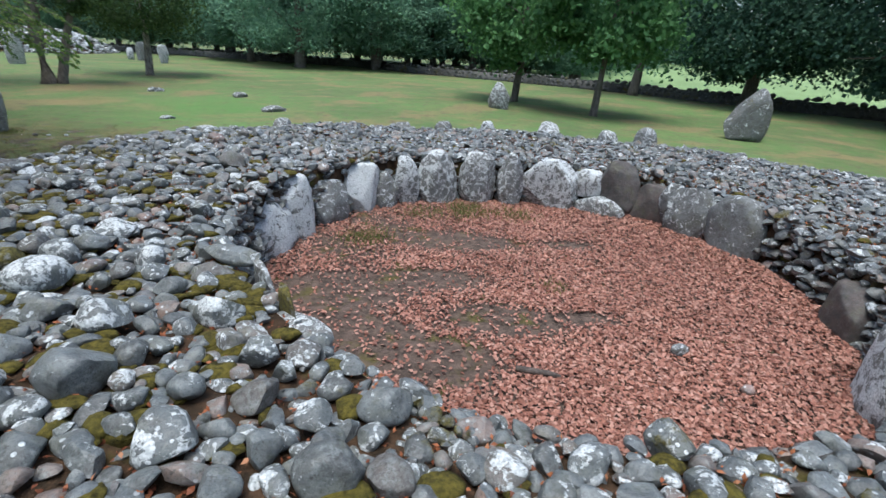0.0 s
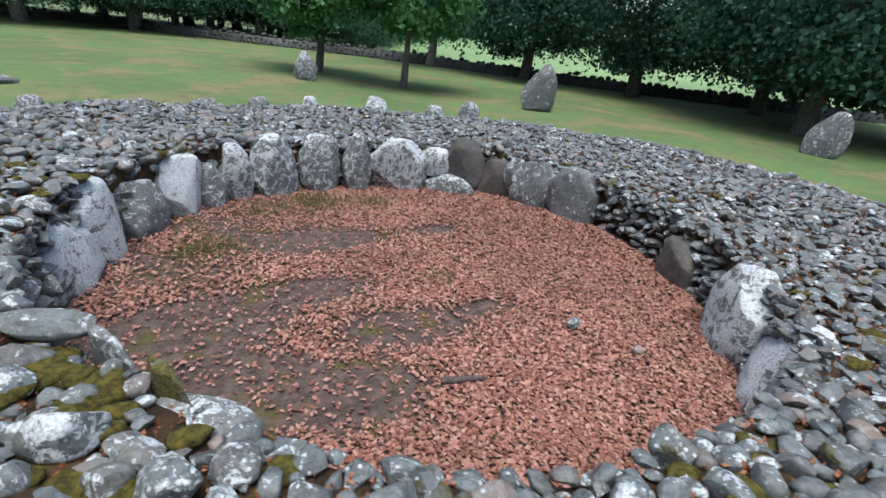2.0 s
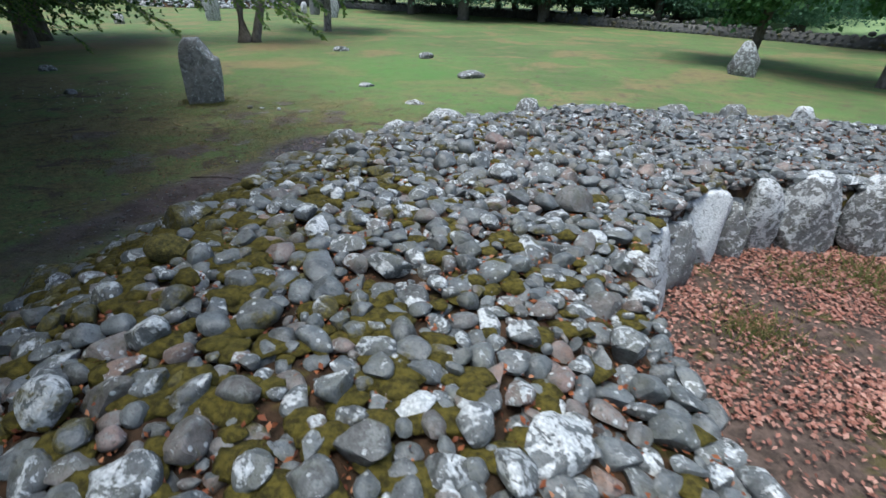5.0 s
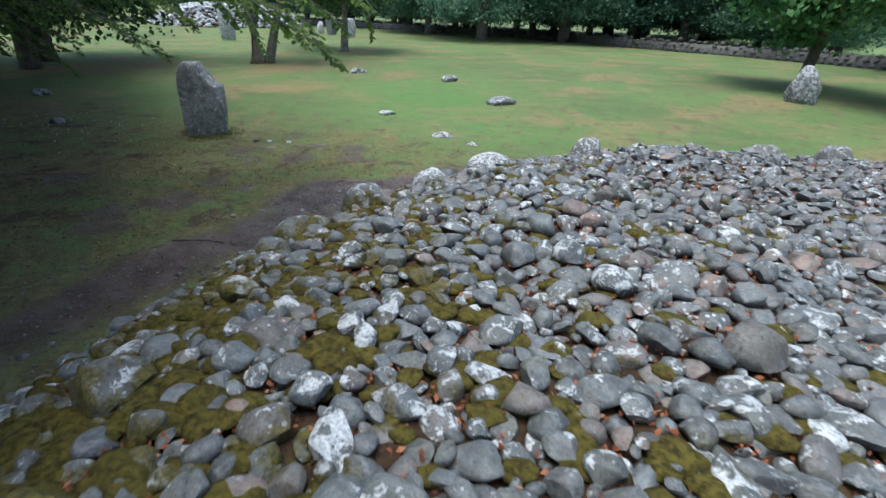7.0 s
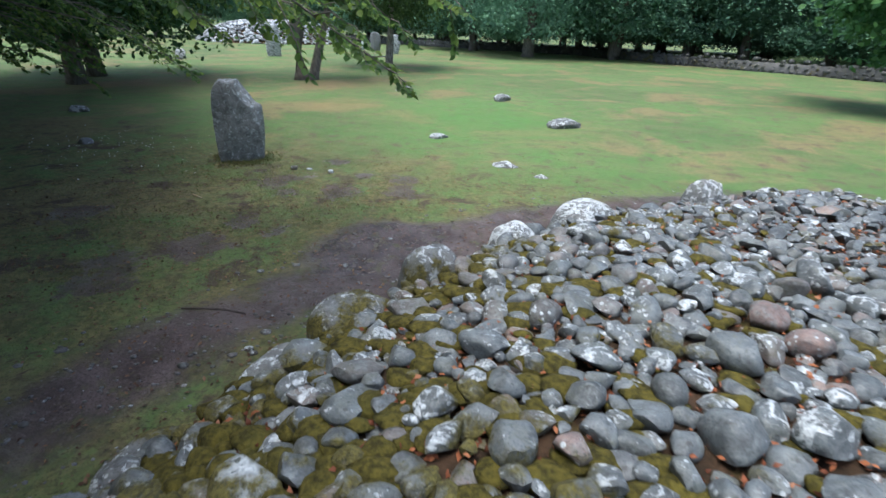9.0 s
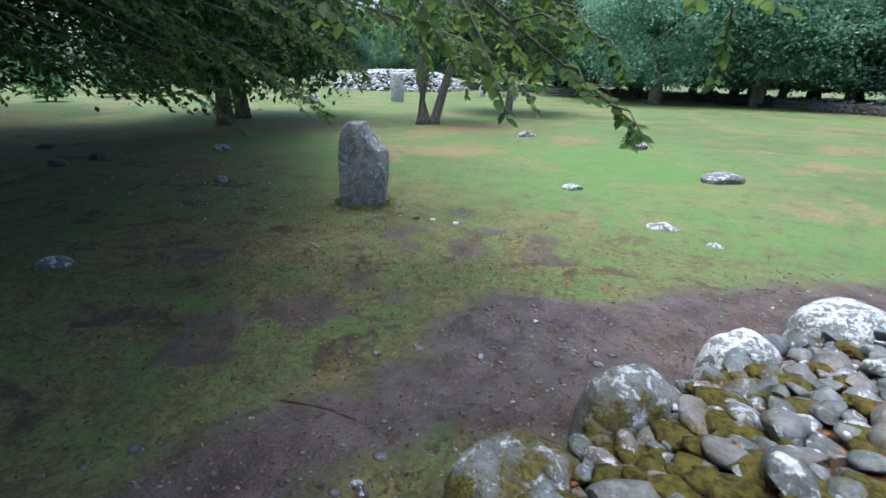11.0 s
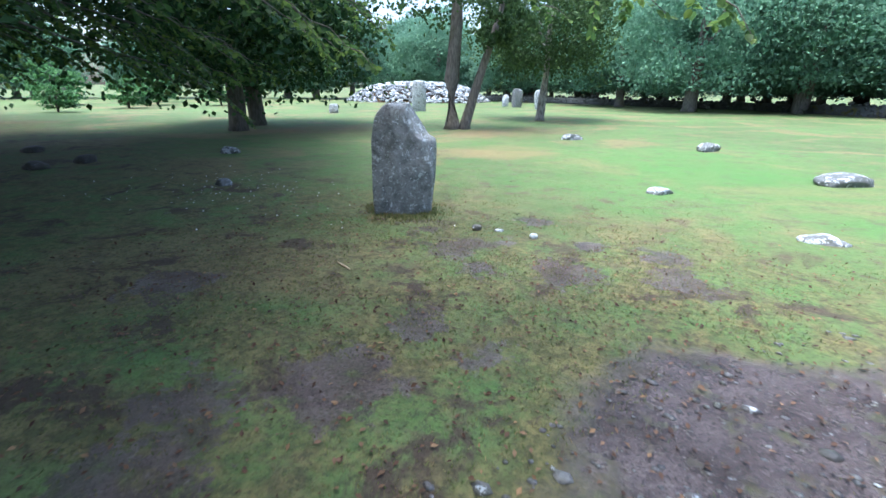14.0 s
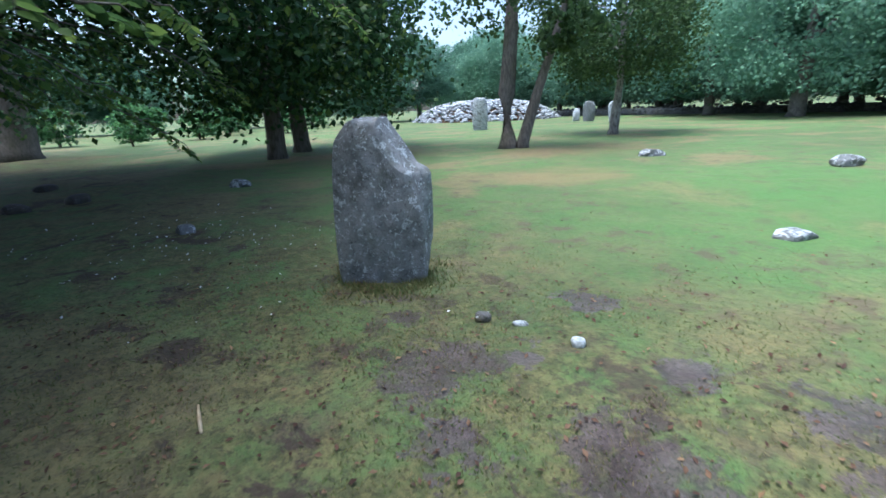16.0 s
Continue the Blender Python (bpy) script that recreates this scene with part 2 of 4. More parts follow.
    beyond = k.math("MULTIPLY", beyond, k.step(x, 6.0, 12.0))
    col = k.mix(beyond, col, k.mix(k.step(big, 0.3, 0.7), (0.15, 0.23, 0.095), (0.19, 0.28, 0.12)))
    bump = k.math("ADD", k.math("ADD", fine, k.math("MULTIPLY", mid, 0.6)), k.math("MULTIPLY", k.noise(55, 4, 0.7), 0.4))
    rough = k.math("SUBTRACT", 0.9, k.math("MULTIPLY", k.math("MULTIPLY", bare, k.math("MAXIMUM", k.step(bulge, 3.4, 1.0), k.step(k.noise(0.8, 3), 0.44, 0.58, 0.0, 0.8))), 0.68))
    return k.done(col, bump, 0.03, 0.7, rough)


def soil_material(name, a, b, moss=0.4, grain=9):
    k = Mat(name, 0.9, 0.2)
    n = k.noise(2.2, 5, 0.6)
    col = k.mix(k.step(k.noise(grain, 5, 0.65), 0.3, 0.7), a, b)
    col = k.mix(k.step(n, 0.55, 0.68, 0, moss), col, (0.085, 0.078, 0.018))
    return k.done(col, k.noise(30, 5, 0.7), 0.03, 0.9)


GREYS = [(0.0, (0.032, 0.038, 0.038)), (0.3, (0.075, 0.092, 0.098)), (0.55, (0.13, 0.152, 0.162)), (0.75, (0.09, 0.11, 0.118)), (0.86, (0.14, 0.115, 0.1)), (0.96, (0.2, 0.14, 0.115)), (1.0, (0.26, 0.17, 0.125))]
STONE = stone_material("field_stone", tones=GREYS, vary=0.2, lichen=0.34, moss=0.55, flank_moss=0.2, wet=0.36, spot=0.8)
STONE_GREY = stone_material("field_stone_grey", per_object=True, vary=0.22, lichen=0.5, moss=0.5, wet=0.42, tones=GREYS[:4])
STONE_PALE = stone_material("field_stone_pale", per_object=True, vary=0.2, lichen=0.72, moss=0.35, wet=0.45, tones=GREYS[1:4])
STONE_DARK = stone_material("field_stone_dark", per_object=True, lichen=0.1, moss=0.3, tones=[(0.0, (0.07, 0.062, 0.055)), (1.0, (0.1, 0.085, 0.075))])
STONE_MOSS = stone_material("field_stone_mossy", per_object=True, lichen=0.7, moss=1.3, tones=GREYS[:4])
STONE_RED = stone_material("field_stone_red", per_object=True, lichen=0.1, moss=0.1, tones=[(0.0, (0.24, 0.15, 0.125)), (1.0, (0.3, 0.2, 0.17))])
SLAB = stone_material("kerb_slab", per_object=True, vary=0.14, fine=11.0, lichen=1.0, moss=0.15, wet=0.65, flank_moss=0.0, spot=0.4,
                      tones=[(0.0, (0.10, 0.105, 0.105)), (0.5, (0.14, 0.14, 0.14)), (1.0, (0.115, 0.115, 0.11))])
SLAB_WHITE = stone_material("kerb_slab_crusted", per_object=True, vary=0.1, fine=7.5, lichen=1.6, moss=0.0, wet=0.65, flank_moss=0.0, spot=0.0,
                            tones=[(0.0, (0.13, 0.13, 0.13)), (1.0, (0.17, 0.17, 0.165))])
SLAB_DARK_GREY = stone_material("flat_slab_grey", per_object=True, vary=0.1, fine=7.0, lichen=0.12, moss=0.3, wet=0.6, flank_moss=0.0, spot=0.3, tones=GREYS[:3])
# darker copy of the kerb slab, with the east side's shade in its tones
SLAB_SHADE = stone_material("kerb_slab_shaded", per_object=True, vary=0.12, fine=8.0, lichen=0.7, moss=0.2, wet=0.6, flank_moss=0.0, spot=0.4,
                            tones=[(0.0, (0.075, 0.08, 0.08)), (1.0, (0.1, 0.105, 0.105))])
# brown stone, darkened further to carry the shade of the kerb's recess
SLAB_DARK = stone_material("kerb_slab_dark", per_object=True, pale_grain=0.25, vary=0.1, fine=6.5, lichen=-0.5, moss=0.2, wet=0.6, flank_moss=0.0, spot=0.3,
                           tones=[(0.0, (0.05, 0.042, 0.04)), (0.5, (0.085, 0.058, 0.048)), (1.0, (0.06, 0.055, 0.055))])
SLAB_MOSS = stone_material("kerb_slab_mossy", per_object=True, vary=0.1, fine=7.5, lichen=0.6, moss=1.5, wet=0.7, flank_moss=0.08,
                           tones=[(0.0, (0.14, 0.14, 0.135)), (1.0, (0.18, 0.18, 0.17))])
MONOLITH = stone_material("standing_stone_face", per_object=True, vary=0.1, fine=13.0, lichen=0.9, moss=-0.4, wet=0.65, flank_moss=0.0, spot=0.4,
                          tones=[(0.0, (0.27, 0.275, 0.27)), (1.0, (0.3, 0.3, 0.295))])
MONOLITH_DARK = stone_material("standing_stone_dark", per_object=True, vary=0.1, fine=5.0, lichen=0.35, moss=0.3, wet=0.65, flank_moss=0.0, spot=0.3, tones=[(0.0, (0.1, 0.1, 0.095)), (1.0, (0.12, 0.12, 0.115))])
FAR_STONE = stone_material("far_cairn_stone", lichen=0.9, moss=0.0, flank_moss=0.0, tones=[(0.0, (0.16, 0.17, 0.18)), (1.0, (0.3, 0.31, 0.32))])
# wall stone: tones lowered to stand in for shade under the trees
WALL_STONE = stone_material("wall_stone", pale_grain=0.2, lichen=-0.5, moss=0.6, flank_moss=0.0, spot=0.0, tones=[(0.0, (0.035, 0.034, 0.032)), (1.0, (0.085, 0.082, 0.078))])
PEBBLE = stone_material("path_pebble", pale_grain=0.5, lichen=-0.2, moss=-1.0, wet=0.45, flank_moss=0.0, spot=0.0, tones=[(0.0, (0.06, 0.05, 0.045)), (0.5, (0.11, 0.1, 0.098)), (0.85, (0.16, 0.15, 0.148)), (1.0, (0.3, 0.29, 0.29))])
GROUND = ground_material()
LITTER = soil_material("moss_and_litter", (0.025, 0.018, 0.011), (0.075, 0.043, 0.024), 0.85)
FLOOR = soil_material("damp_earth", (0.055, 0.042, 0.034), (0.13, 0.095, 0.078), 0.75)
MOSS = soil_material("cushion_moss", (0.028, 0.025, 0.007), (0.125, 0.105, 0.02), 0.4, 26)
DEAD_LEAF = leaf_material("dead_beech_leaf", [(0.0, (0.13, 0.055, 0.04)), (0.25, (0.24, 0.105, 0.075)), (0.55, (0.35, 0.17, 0.13)), (0.8, (0.44, 0.26, 0.205)), (1.0, (0.17, 0.075, 0.055))], 0.5, 0.05)
LITTER_LEAF = leaf_material("russet_leaf", [(0.0, (0.1, 0.035, 0.02)), (0.4, (0.22, 0.075, 0.035)), (0.8, (0.33, 0.125, 0.055)), (1.0, (0.4, 0.2, 0.11))], 0.5, 0.05)
OLD_LEAF = leaf_material("rotting_leaf", [(0.0, (0.05, 0.028, 0.02)), (0.5, (0.11, 0.06, 0.035)), (0.9, (0.2, 0.12, 0.07)), (1.0, (0.32, 0.2, 0.1))], 0.6, 0.05)
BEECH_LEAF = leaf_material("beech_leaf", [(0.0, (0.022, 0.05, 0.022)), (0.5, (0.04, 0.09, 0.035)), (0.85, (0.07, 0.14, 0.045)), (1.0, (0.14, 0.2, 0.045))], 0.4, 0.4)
# brighter copy of the beech leaf: light through the low boughs painted in
BEECH_NEAR = leaf_material("beech_leaf_backlit", [(0.0, (0.05, 0.1, 0.035)), (0.5, (0.1, 0.18, 0.05)), (1.0, (0.2, 0.28, 0.06))], 0.35, 0.6)
SYCAMORE_LEAF = leaf_material("sycamore_leaf", [(0.0, (0.06, 0.145, 0.06)), (0.5, (0.10, 0.23, 0.085)), (1.0, (0.16, 0.31, 0.12))], 0.5, 0.45)
DARK_LEAF = leaf_material("dark_foliage", [(0.0, (0.035, 0.08, 0.06)), (0.5, (0.065, 0.135, 0.095)), (1.0, (0.11, 0.21, 0.13))], 0.5, 0.45)
# woodland leaves: distance haze painted in as paler, bluer greens
MID_LEAF = leaf_material("hazed_foliage_dark", [(0.0, (0.11, 0.215, 0.15)), (0.5, (0.135, 0.255, 0.175)), (1.0, (0.17, 0.31, 0.205))], 0.6, 0.5)
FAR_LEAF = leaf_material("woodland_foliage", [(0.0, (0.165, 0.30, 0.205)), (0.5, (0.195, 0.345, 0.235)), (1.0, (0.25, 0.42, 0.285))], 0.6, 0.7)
BIRCH_LEAF = leaf_material("birch_foliage", [(0.0, (0.035, 0.065, 0.025)), (0.5, (0.06, 0.11, 0.04)), (1.0, (0.10, 0.16, 0.055))], 0.55, 0.4)
GRASS_BLADE = leaf_material("grass_blade", [(0.0, (0.09, 0.13, 0.045)), (0.4, (0.15, 0.18, 0.06)), (0.7, (0.22, 0.19, 0.085)), (1.0, (0.31, 0.24, 0.13))], 0.8, 0.5)
BARK = bark_material("grey_bark", (0.085, 0.075, 0.065), (0.19, 0.17, 0.15))
BIRCH_BARK = bark_material("birch_bark", (0.07, 0.06, 0.055), (0.38, 0.36, 0.33), 0.15)
WOOD = bark_material("dead_wood", (0.06, 0.05, 0.045), (0.12, 0.10, 0.09), 0.1)
PETAL = leaf_material("white_petal", [(0.0, (0.7, 0.7, 0.68)), (1.0, (0.8, 0.8, 0.8))], 0.6, 0.2)
PALE_WOOD = bark_material("bleached_wood", (0.4, 0.3, 0.18), (0.55, 0.45, 0.3), 0.0)


# ---- mesh helpers ----
def to_mesh(name, verts, faces, material, smooth=True, sharp=0):
    """verts: (n, 3); faces: (m, k) with one k, or a list of lists."""
    me = bpy.data.meshes.new(name)
    verts = np.asarray(verts, dtype=np.float32)
    if isinstance(faces, np.ndarray):
        m, kk = faces.shape
        me.vertices.add(len(verts))
        me.vertices.foreach_set("co", verts.ravel())
        me.loops.add(m * kk)
        me.loops.foreach_set("vertex_index", faces.astype(np.int32).ravel())
        me.polygons.add(m)
        me.polygons.foreach_set("loop_start", np.arange(0, m * kk, kk, dtype=np.int32))
        me.update(calc_edges=True)
    else:
        me.from_pydata([tuple(v) for v in verts], [], faces)
    me.polygons.foreach_set("use_smooth", np.full(len(me.polygons), smooth))
    me.materials.append(material)
    me.validate()
    if sharp:
        me.set_sharp_from_angle(angle=radians(sharp))
    return me


def part(name, mesh, parent, label="", m=None):
    ob = new(name, mesh)
    ob.parent = parent
    if m is not None:
        ob.matrix_basis = m
    if label:
        ob["label"] = label
    return ob


def thing(name, mesh, label, category, group="", kind="", m=None):
    ob = tagged(new(name, mesh), label, category, group, kind)
    if m is not None:
        ob.matrix_world = m
    return ob


ICO = {}


def ico(sub):
    if sub not in ICO:
        bm = bmesh.new()
        bmesh.ops.create_icosphere(bm, subdivisions=sub, radius=1.0)
        ICO[sub] = (np.array([v.co[:] for v in bm.verts]), np.array([[v.index for v in f.verts] for f in bm.faces]))
        bm.free()
    return ICO[sub]


def wobble(p, rng, freq, octaves=4, gain=0.55):
    """Smooth noise at points p from sums of sine waves."""
    out, amp = np.zeros(len(p)), 1.0
    for _ in range(octaves):
        for _ in range(4):
            w = rng.normal(size=3) * freq
            out += amp * 0.35 * np.sin(p @ w + rng.uniform(0, 6.28))
        freq, amp = freq * 2.0, amp * gain
    return out


def rock(sub, rng, cuts=11, rough=0.05):
    """A worn cobble of about unit radius: a ball cut by planes and roughened."""
    v, f = ico(sub)
    v = v.copy()
    for _ in range(cuts):
        n = rng.normal(size=3)
        n /= np.linalg.norm(n)
        d = v @ n - rng.uniform(0.52, 0.95)
        v -= np.outer(np.maximum(d, 0) * 0.95, n)
    v *= (1 + rough * wobble(v, rng, 2.2, 3))[:, None]
    return v, f


def tube(points, radii, sides=9, rng=None):
    """A tapered limb through the points."""
    v, f = [], []
    pts = [Vector(p) for p in points]
    for i, p in enumerate(pts):
        d = (pts[min(i + 1, len(pts) - 1)] - pts[max(i - 1, 0)]).normalized()
        q = d.to_track_quat("Z", "Y")
        for j in range(sides):
            a = 2 * math.pi * j / sides
            rr = radii[i] * (1 + (0.12 * math.sin(3 * a + i) if sides > 6 else 0))
            v.append(tuple(p + q @ Vector((rr * math.cos(a), rr * math.sin(a), 0))))
    for i in range(len(pts) - 1):
        for j in range(sides):
            f.append((i * sides + j, i * sides + (j + 1) % sides, (i + 1) * sides + (j + 1) % sides, (i + 1) * sides + j))
    f.append(tuple(reversed(range(sides))))
    f.append(tuple((len(pts) - 1) * sides + j for j in range(sides)))
    return v, f


GRID = {}


def cube_grid(n):
    if n not in GRID:
        bm = bmesh.new()
        bmesh.ops.create_cube(bm, size=2.0)
        bmesh.ops.subdivide_edges(bm, edges=bm.edges[:], cuts=n, use_grid_fill=True)
        bm.verts.index_update()
        GRID[n] = (np.array([v.co[:] for v in bm.verts]), np.array([[v.index for v in f.verts] for f in bm.faces]))
        bm.free()
    return GRID[n]


def block(w, d, h, seed, n=17, square=4.0, outline=None, lean=0.0, rough=0.03, cuts=13):
    """A boulder standing on z = 0, w wide, d deep, h high. outline: rows (height share, left, right) in half widths."""
    rng = np.random.default_rng(seed)
    p, f = cube_grid(n)
    norm = (np.abs(p) ** square).sum(1) ** (1 / square)
    u = p / norm[:, None]
    for _ in range(cuts):
        nn = rng.normal(size=3) * (1, 1, 0.7)
        nn /= np.linalg.norm(nn)
        dd = u @ nn - rng.uniform(0.82, 1.12)
        u = u - np.outer(np.maximum(dd, 0) * 0.92, nn)
    u = u * (1 + rough * wobble(u, rng, 2.0, 5, 0.6))[:, None]
    zz = np.clip((u[:, 2] + 1) / 2, -0.1, 1.1)
    x = u[:, 0]
    if outline:
        o = np.array(outline)
        le, ri = np.interp(zz, o[:, 0], o[:, 1]), np.interp(zz, o[:, 0], o[:, 2])
        x = (le + ri) / 2 + x * (ri - le) / 2
    v = np.stack([x * w / 2, u[:, 1] * d / 2 + lean * zz * h, zz * h], 1)
    return v, f


def stand(name, x, y, z, turn, v, f, material, label, category, group="", tip=0.0):
    return thing(name, to_mesh(name, v, f, material, sharp=48), label, category, group, m=pose(x, y, z, tip, 0, turn))


# ---- ground ----
def ground_height(x, y):
    """Gentle swells of the turf."""
    b = -0.08 * np.exp(-((x + 9.0) ** 2 + (y - 17) ** 2) / 16) + 0.18 * np.exp(-((x - 2) ** 2 + (y - 25) ** 2) / 60)
    b = b - 0.06 * np.exp(-((x + 12) ** 2 + (y - 9) ** 2) / 25) - 0.15 * np.exp(-((x - 8) ** 2 + (y - 26) ** 2) / 30)
    over = np.clip(0.72 * x + 0.69 * y - 46.0, 0, 120) * np.clip((x - 8) / 12, 0, 1)
    return b + 0.03 * np.sin(x * 0.7 + 1) * np.sin(y * 0.6) + 0.07 * over


def axis(lo, hi, step, far):
    a = list(np.arange(lo, hi + 1e-6, step))
    s = step
    while a[-1] < far:
        s *= 1.35
        a.append(a[-1] + s)
    s = step
    while a[0] > -far:
        s *= 1.35
        a.insert(0, a[0] - s)
    return np.array(a)


gx, gy = axis(-30, 26, 0.4, 900), axis(-12, 62, 0.4, 900)
XX, YY = np.meshgrid(gx, gy)
ZZ = ground_height(XX, YY) + 0.012 * np.sin(XX * 5.1 + YY * 2) * np.sin(YY * 4.3)
ZZ = np.where(np.hypot(XX - CX, YY - CY) < 7.6, -0.6, ZZ)
gi = np.arange(XX.size).reshape(XX.shape)
gf = np.stack([gi[:-1, :-1], gi[:-1, 1:], gi[1:, 1:], gi[1:, :-1]], -1).reshape(-1, 4)
thing("ground", to_mesh("ground", np.stack([XX, YY, ZZ], -1).reshape(-1, 3), gf, GROUND), "worn green grass with trodden bare earth beside the cairn", "ground", kind="structure")


# ---- ring cairn ----
def court_height(x, y):
    """The earth floor inside the ring, a little higher to the east."""
    return -0.2 + 0.09 * np.clip((x - CX - 1.2) / 2.5, 0, 1)


def cairn_height(x, y):
    dx, dy = x - CX, y - CY
    r, az = np.hypot(dx, dy), np.arctan2(dy, dx)
    ro = 8.35 + 1.35 * np.maximum(0, np.cos(az - 0.18)) ** 3
    s = np.clip((r - RIN) / (ro - RIN), 0, 1)
    side = np.clip((-(dx * 0.85 + dy * 0.5)) / 6.0, -0.6, 1.0)          # higher to the south-west
    top = 0.66 + 0.36 * np.clip(side + 0.25, 0, 1)
    bulge = 1 - 0.16 * np.clip((0.22 - s) / 0.22, 0, 1)
    west = np.clip(side, 0, 1)
    fall = np.clip((s - 0.62) / 0.38, 0, 1)
    return top * bulge - fall ** 1.5 * (0.10 + 0.55 * west) + 0.05 * np.sin(dx * 1.3 + 0.4) * np.sin(dy * 1.1)


rng = np.random.default_rng(7)
cairn = tagged(new("ring_cairn"), "low ring cairn of loose grey lichen-covered stones round an open centre", "cairn")
na, nr = 240, 34
ang = np.linspace(0, 2 * math.pi, na, endpoint=False)
vv = []
for a in ang:
    ro, ri = outer(a), inner(a)
    rs = [ri + 0.24] + list(np.linspace(ri + 0.26, ro - 0.1, nr - 2)) + [ro + 0.15]
    for i, r in enumerate(rs):
        x, y = CX + r * math.cos(a), CY + r * math.sin(a)
        z = float(cairn_height(np.array(x), np.array(y))) - 0.045 + 0.03 * math.sin(x * 7) * math.sin(y * 6.3 + x)
        vv.append((x, y, -0.4 if i == 0 else (-0.2 if i == nr - 1 else z)))
idx = np.arange(na * nr).reshape(na, nr)
nx = np.roll(idx, -1, 0)
mf = np.stack([idx[:, :-1], idx[:, 1:], nx[:, 1:], nx[:, :-1]], -1).reshape(-1, 4)
part("mound", to_mesh("mound", vv, mf, LITTER), cairn, "mossy earth and leaf litter between the stones")

# large stones that stand out: x, y, radius
GREY_A = [(-0.42, 1.51, 0.18), (-1.82, 1.9, 0.19), (-1.2, 1.55, 0.16), (-0.87, 1.35, 0.11), (-2.05, 2.47, 0.18), (-2.78, 2.85, 0.21), (-0.56, 2.17, 0.125), (-1.51, 2.78, 0.17),
          (-0.25, 2.03, 0.16), (-0.89, 2.26, 0.1), (-2.43, 3.5, 0.15), (-2.02, 3.08, 0.12), (-1.82, 3.25, 0.11), (-2.16, 3.91, 0.105), (-3.39, 3.96, 0.11), (-2.59, 4.62, 0.11)]
GREY_B = [(-4.22, 4.98, 0.15), (-3.78, 3.7, 0.14), (-4.06, 3.93, 0.115), (-3.28, 4.68, 0.105), (-5.08, 3.92, 0.12), (-4.67, 4.25, 0.13), (-5.86, 5.88, 0.1), (-4.68, 5.98, 0.1),
          (-4.22, 6.05, 0.107), (-5.18, 5.56, 0.12), (-4.53, 7.32, 0.149), (-4.43, 7.98, 0.142), (-5.13, 7.31, 0.11), (-5.49, 7.26, 0.097), (-5.37, 6.91, 0.125), (-4.73, 7.05, 0.097), (-6.12, 7.39, 0.097), (-3.74, 9.35, 0.17), (-5.27, 6.62, 0.08)]
PALE = [(-0.61, 1.87, 0.11), (-1.1, 2.4, 0.16), (-1.3, 1.95, 0.11), (-0.78, 1.6, 0.105), (0.81, 1.72, 0.12), (-2.23, 3.26, 0.119), (-2.97, 3.3, 0.16), (-2.96, 3.61, 0.15), (-4.16, 3.47, 0.105),
        (-5.11, 3.43, 0.142), (-3.85, 7.15, 0.15), (-2.69, 4.9, 0.14), (-2.5, 4.36, 0.13), (-3.92, 4.13, 0.093), (-4.37, 4.33, 0.06), (-5.14, 6.02, 0.093), (-4.15, 7.5, 0.15), (-5.76, 7.03, 0.112)]
OTHER = [(-0.17, 1.52, 0.118, "d"), (-0.95, 1.98, 0.14, "d"), (-2.44, 3.17, 0.116, "d"), (-3.27, 3.4, 0.15, "d"), (-4.43, 3.77, 0.099, "d"), (-3.08, 6.71, 0.2, "d"), (-5.04, 5.7, 0.078, "d"),
         (1.3, 1.92, 0.15, "m"), (-3.2, 3.08, 0.17, "m"), (-5.69, 5.65, 0.108, "m"), (-6.16, 5.34, 0.2, "m"), (-5.1, 6.75, 0.107, "m"), (-6.3, 6.4, 0.15, "m"), (-5.7, 4.7, 0.15, "m"),
         (-3.24, 4.22, 0.09, "r"), (-4.03, 8.29, 0.114, "r"), (-3.71, 7.55, 0.11, "r"), (-4.2, 8.5, 0.13, "r"), (-5.14, 6.98, 0.09, "r"), (-4.75, 3.4, 0.067, "r"), (-3.05, 4.45, 0.08, "r")]
big = [(*p, "g") for p in GREY_A + GREY_B] + [(*p, "w") for p in PALE] + OTHER


def scatter(rng, tries, inside, sizes, gap, placed):
    """Packs discs of falling size between those placed already; returns rows x, y, radius."""
    cell, grid, out = 0.25, {}, []
    for p in placed:
        grid.setdefault((int(p[0] // cell), int(p[1] // cell)), []).append(p)
    for rad in sizes:
        for _ in range(tries):
            p = inside(rng)
            i, j = int(p[0] // cell), int(p[1] // cell)
            ok = True
            for a in range(i - 2, i + 3):
                for b in range(j - 2, j + 3):
                    for q in grid.get((a, b), ()):
                        if (q[0] - p[0]) ** 2 + (q[1] - p[1]) ** 2 < (gap * (q[2] + rad)) ** 2:
                            ok = False
                            break
                    if not ok:
                        break
                if not ok:
                    break
            if ok:
                row = (p[0], p[1], rad)
                grid.setdefault((i, j), []).append(row)
                out.append(row)
                break
    return np.array(out)


def on_cairn(rng):
    a = rng.uniform(0, 2 * math.pi)
    r = math.sqrt(rng.uniform((inner(a) + 0.2) ** 2, (outer(a) - 0.02) ** 2))
    return CX + r * math.cos(a), CY + r * math.sin(a)


sizes = np.sort(np.clip(rng.lognormal(math.log(0.055), 0.36, 19000), 0.03, 0.135))[::-1]
stones = scatter(rng, 22, on_cairn, sizes, 0.79, [(x, y, r * 1.05) for x, y, r, _ in big] + [(-1.44, 3.54, 0.2), (-1.08, 3.2, 0.22), (-1.02, 2.86, 0.24), (-1.95, 3.78, 0.2)])


def spin(rng, n, flat=0.35):
    """n rotation matrices: any heading, a modest tip."""
    out = np.empty((n, 3, 3))
    for i in range(n):
        e = Euler((rng.normal(0, flat), rng.normal(0, flat), rng.uniform(0, 6.28)))
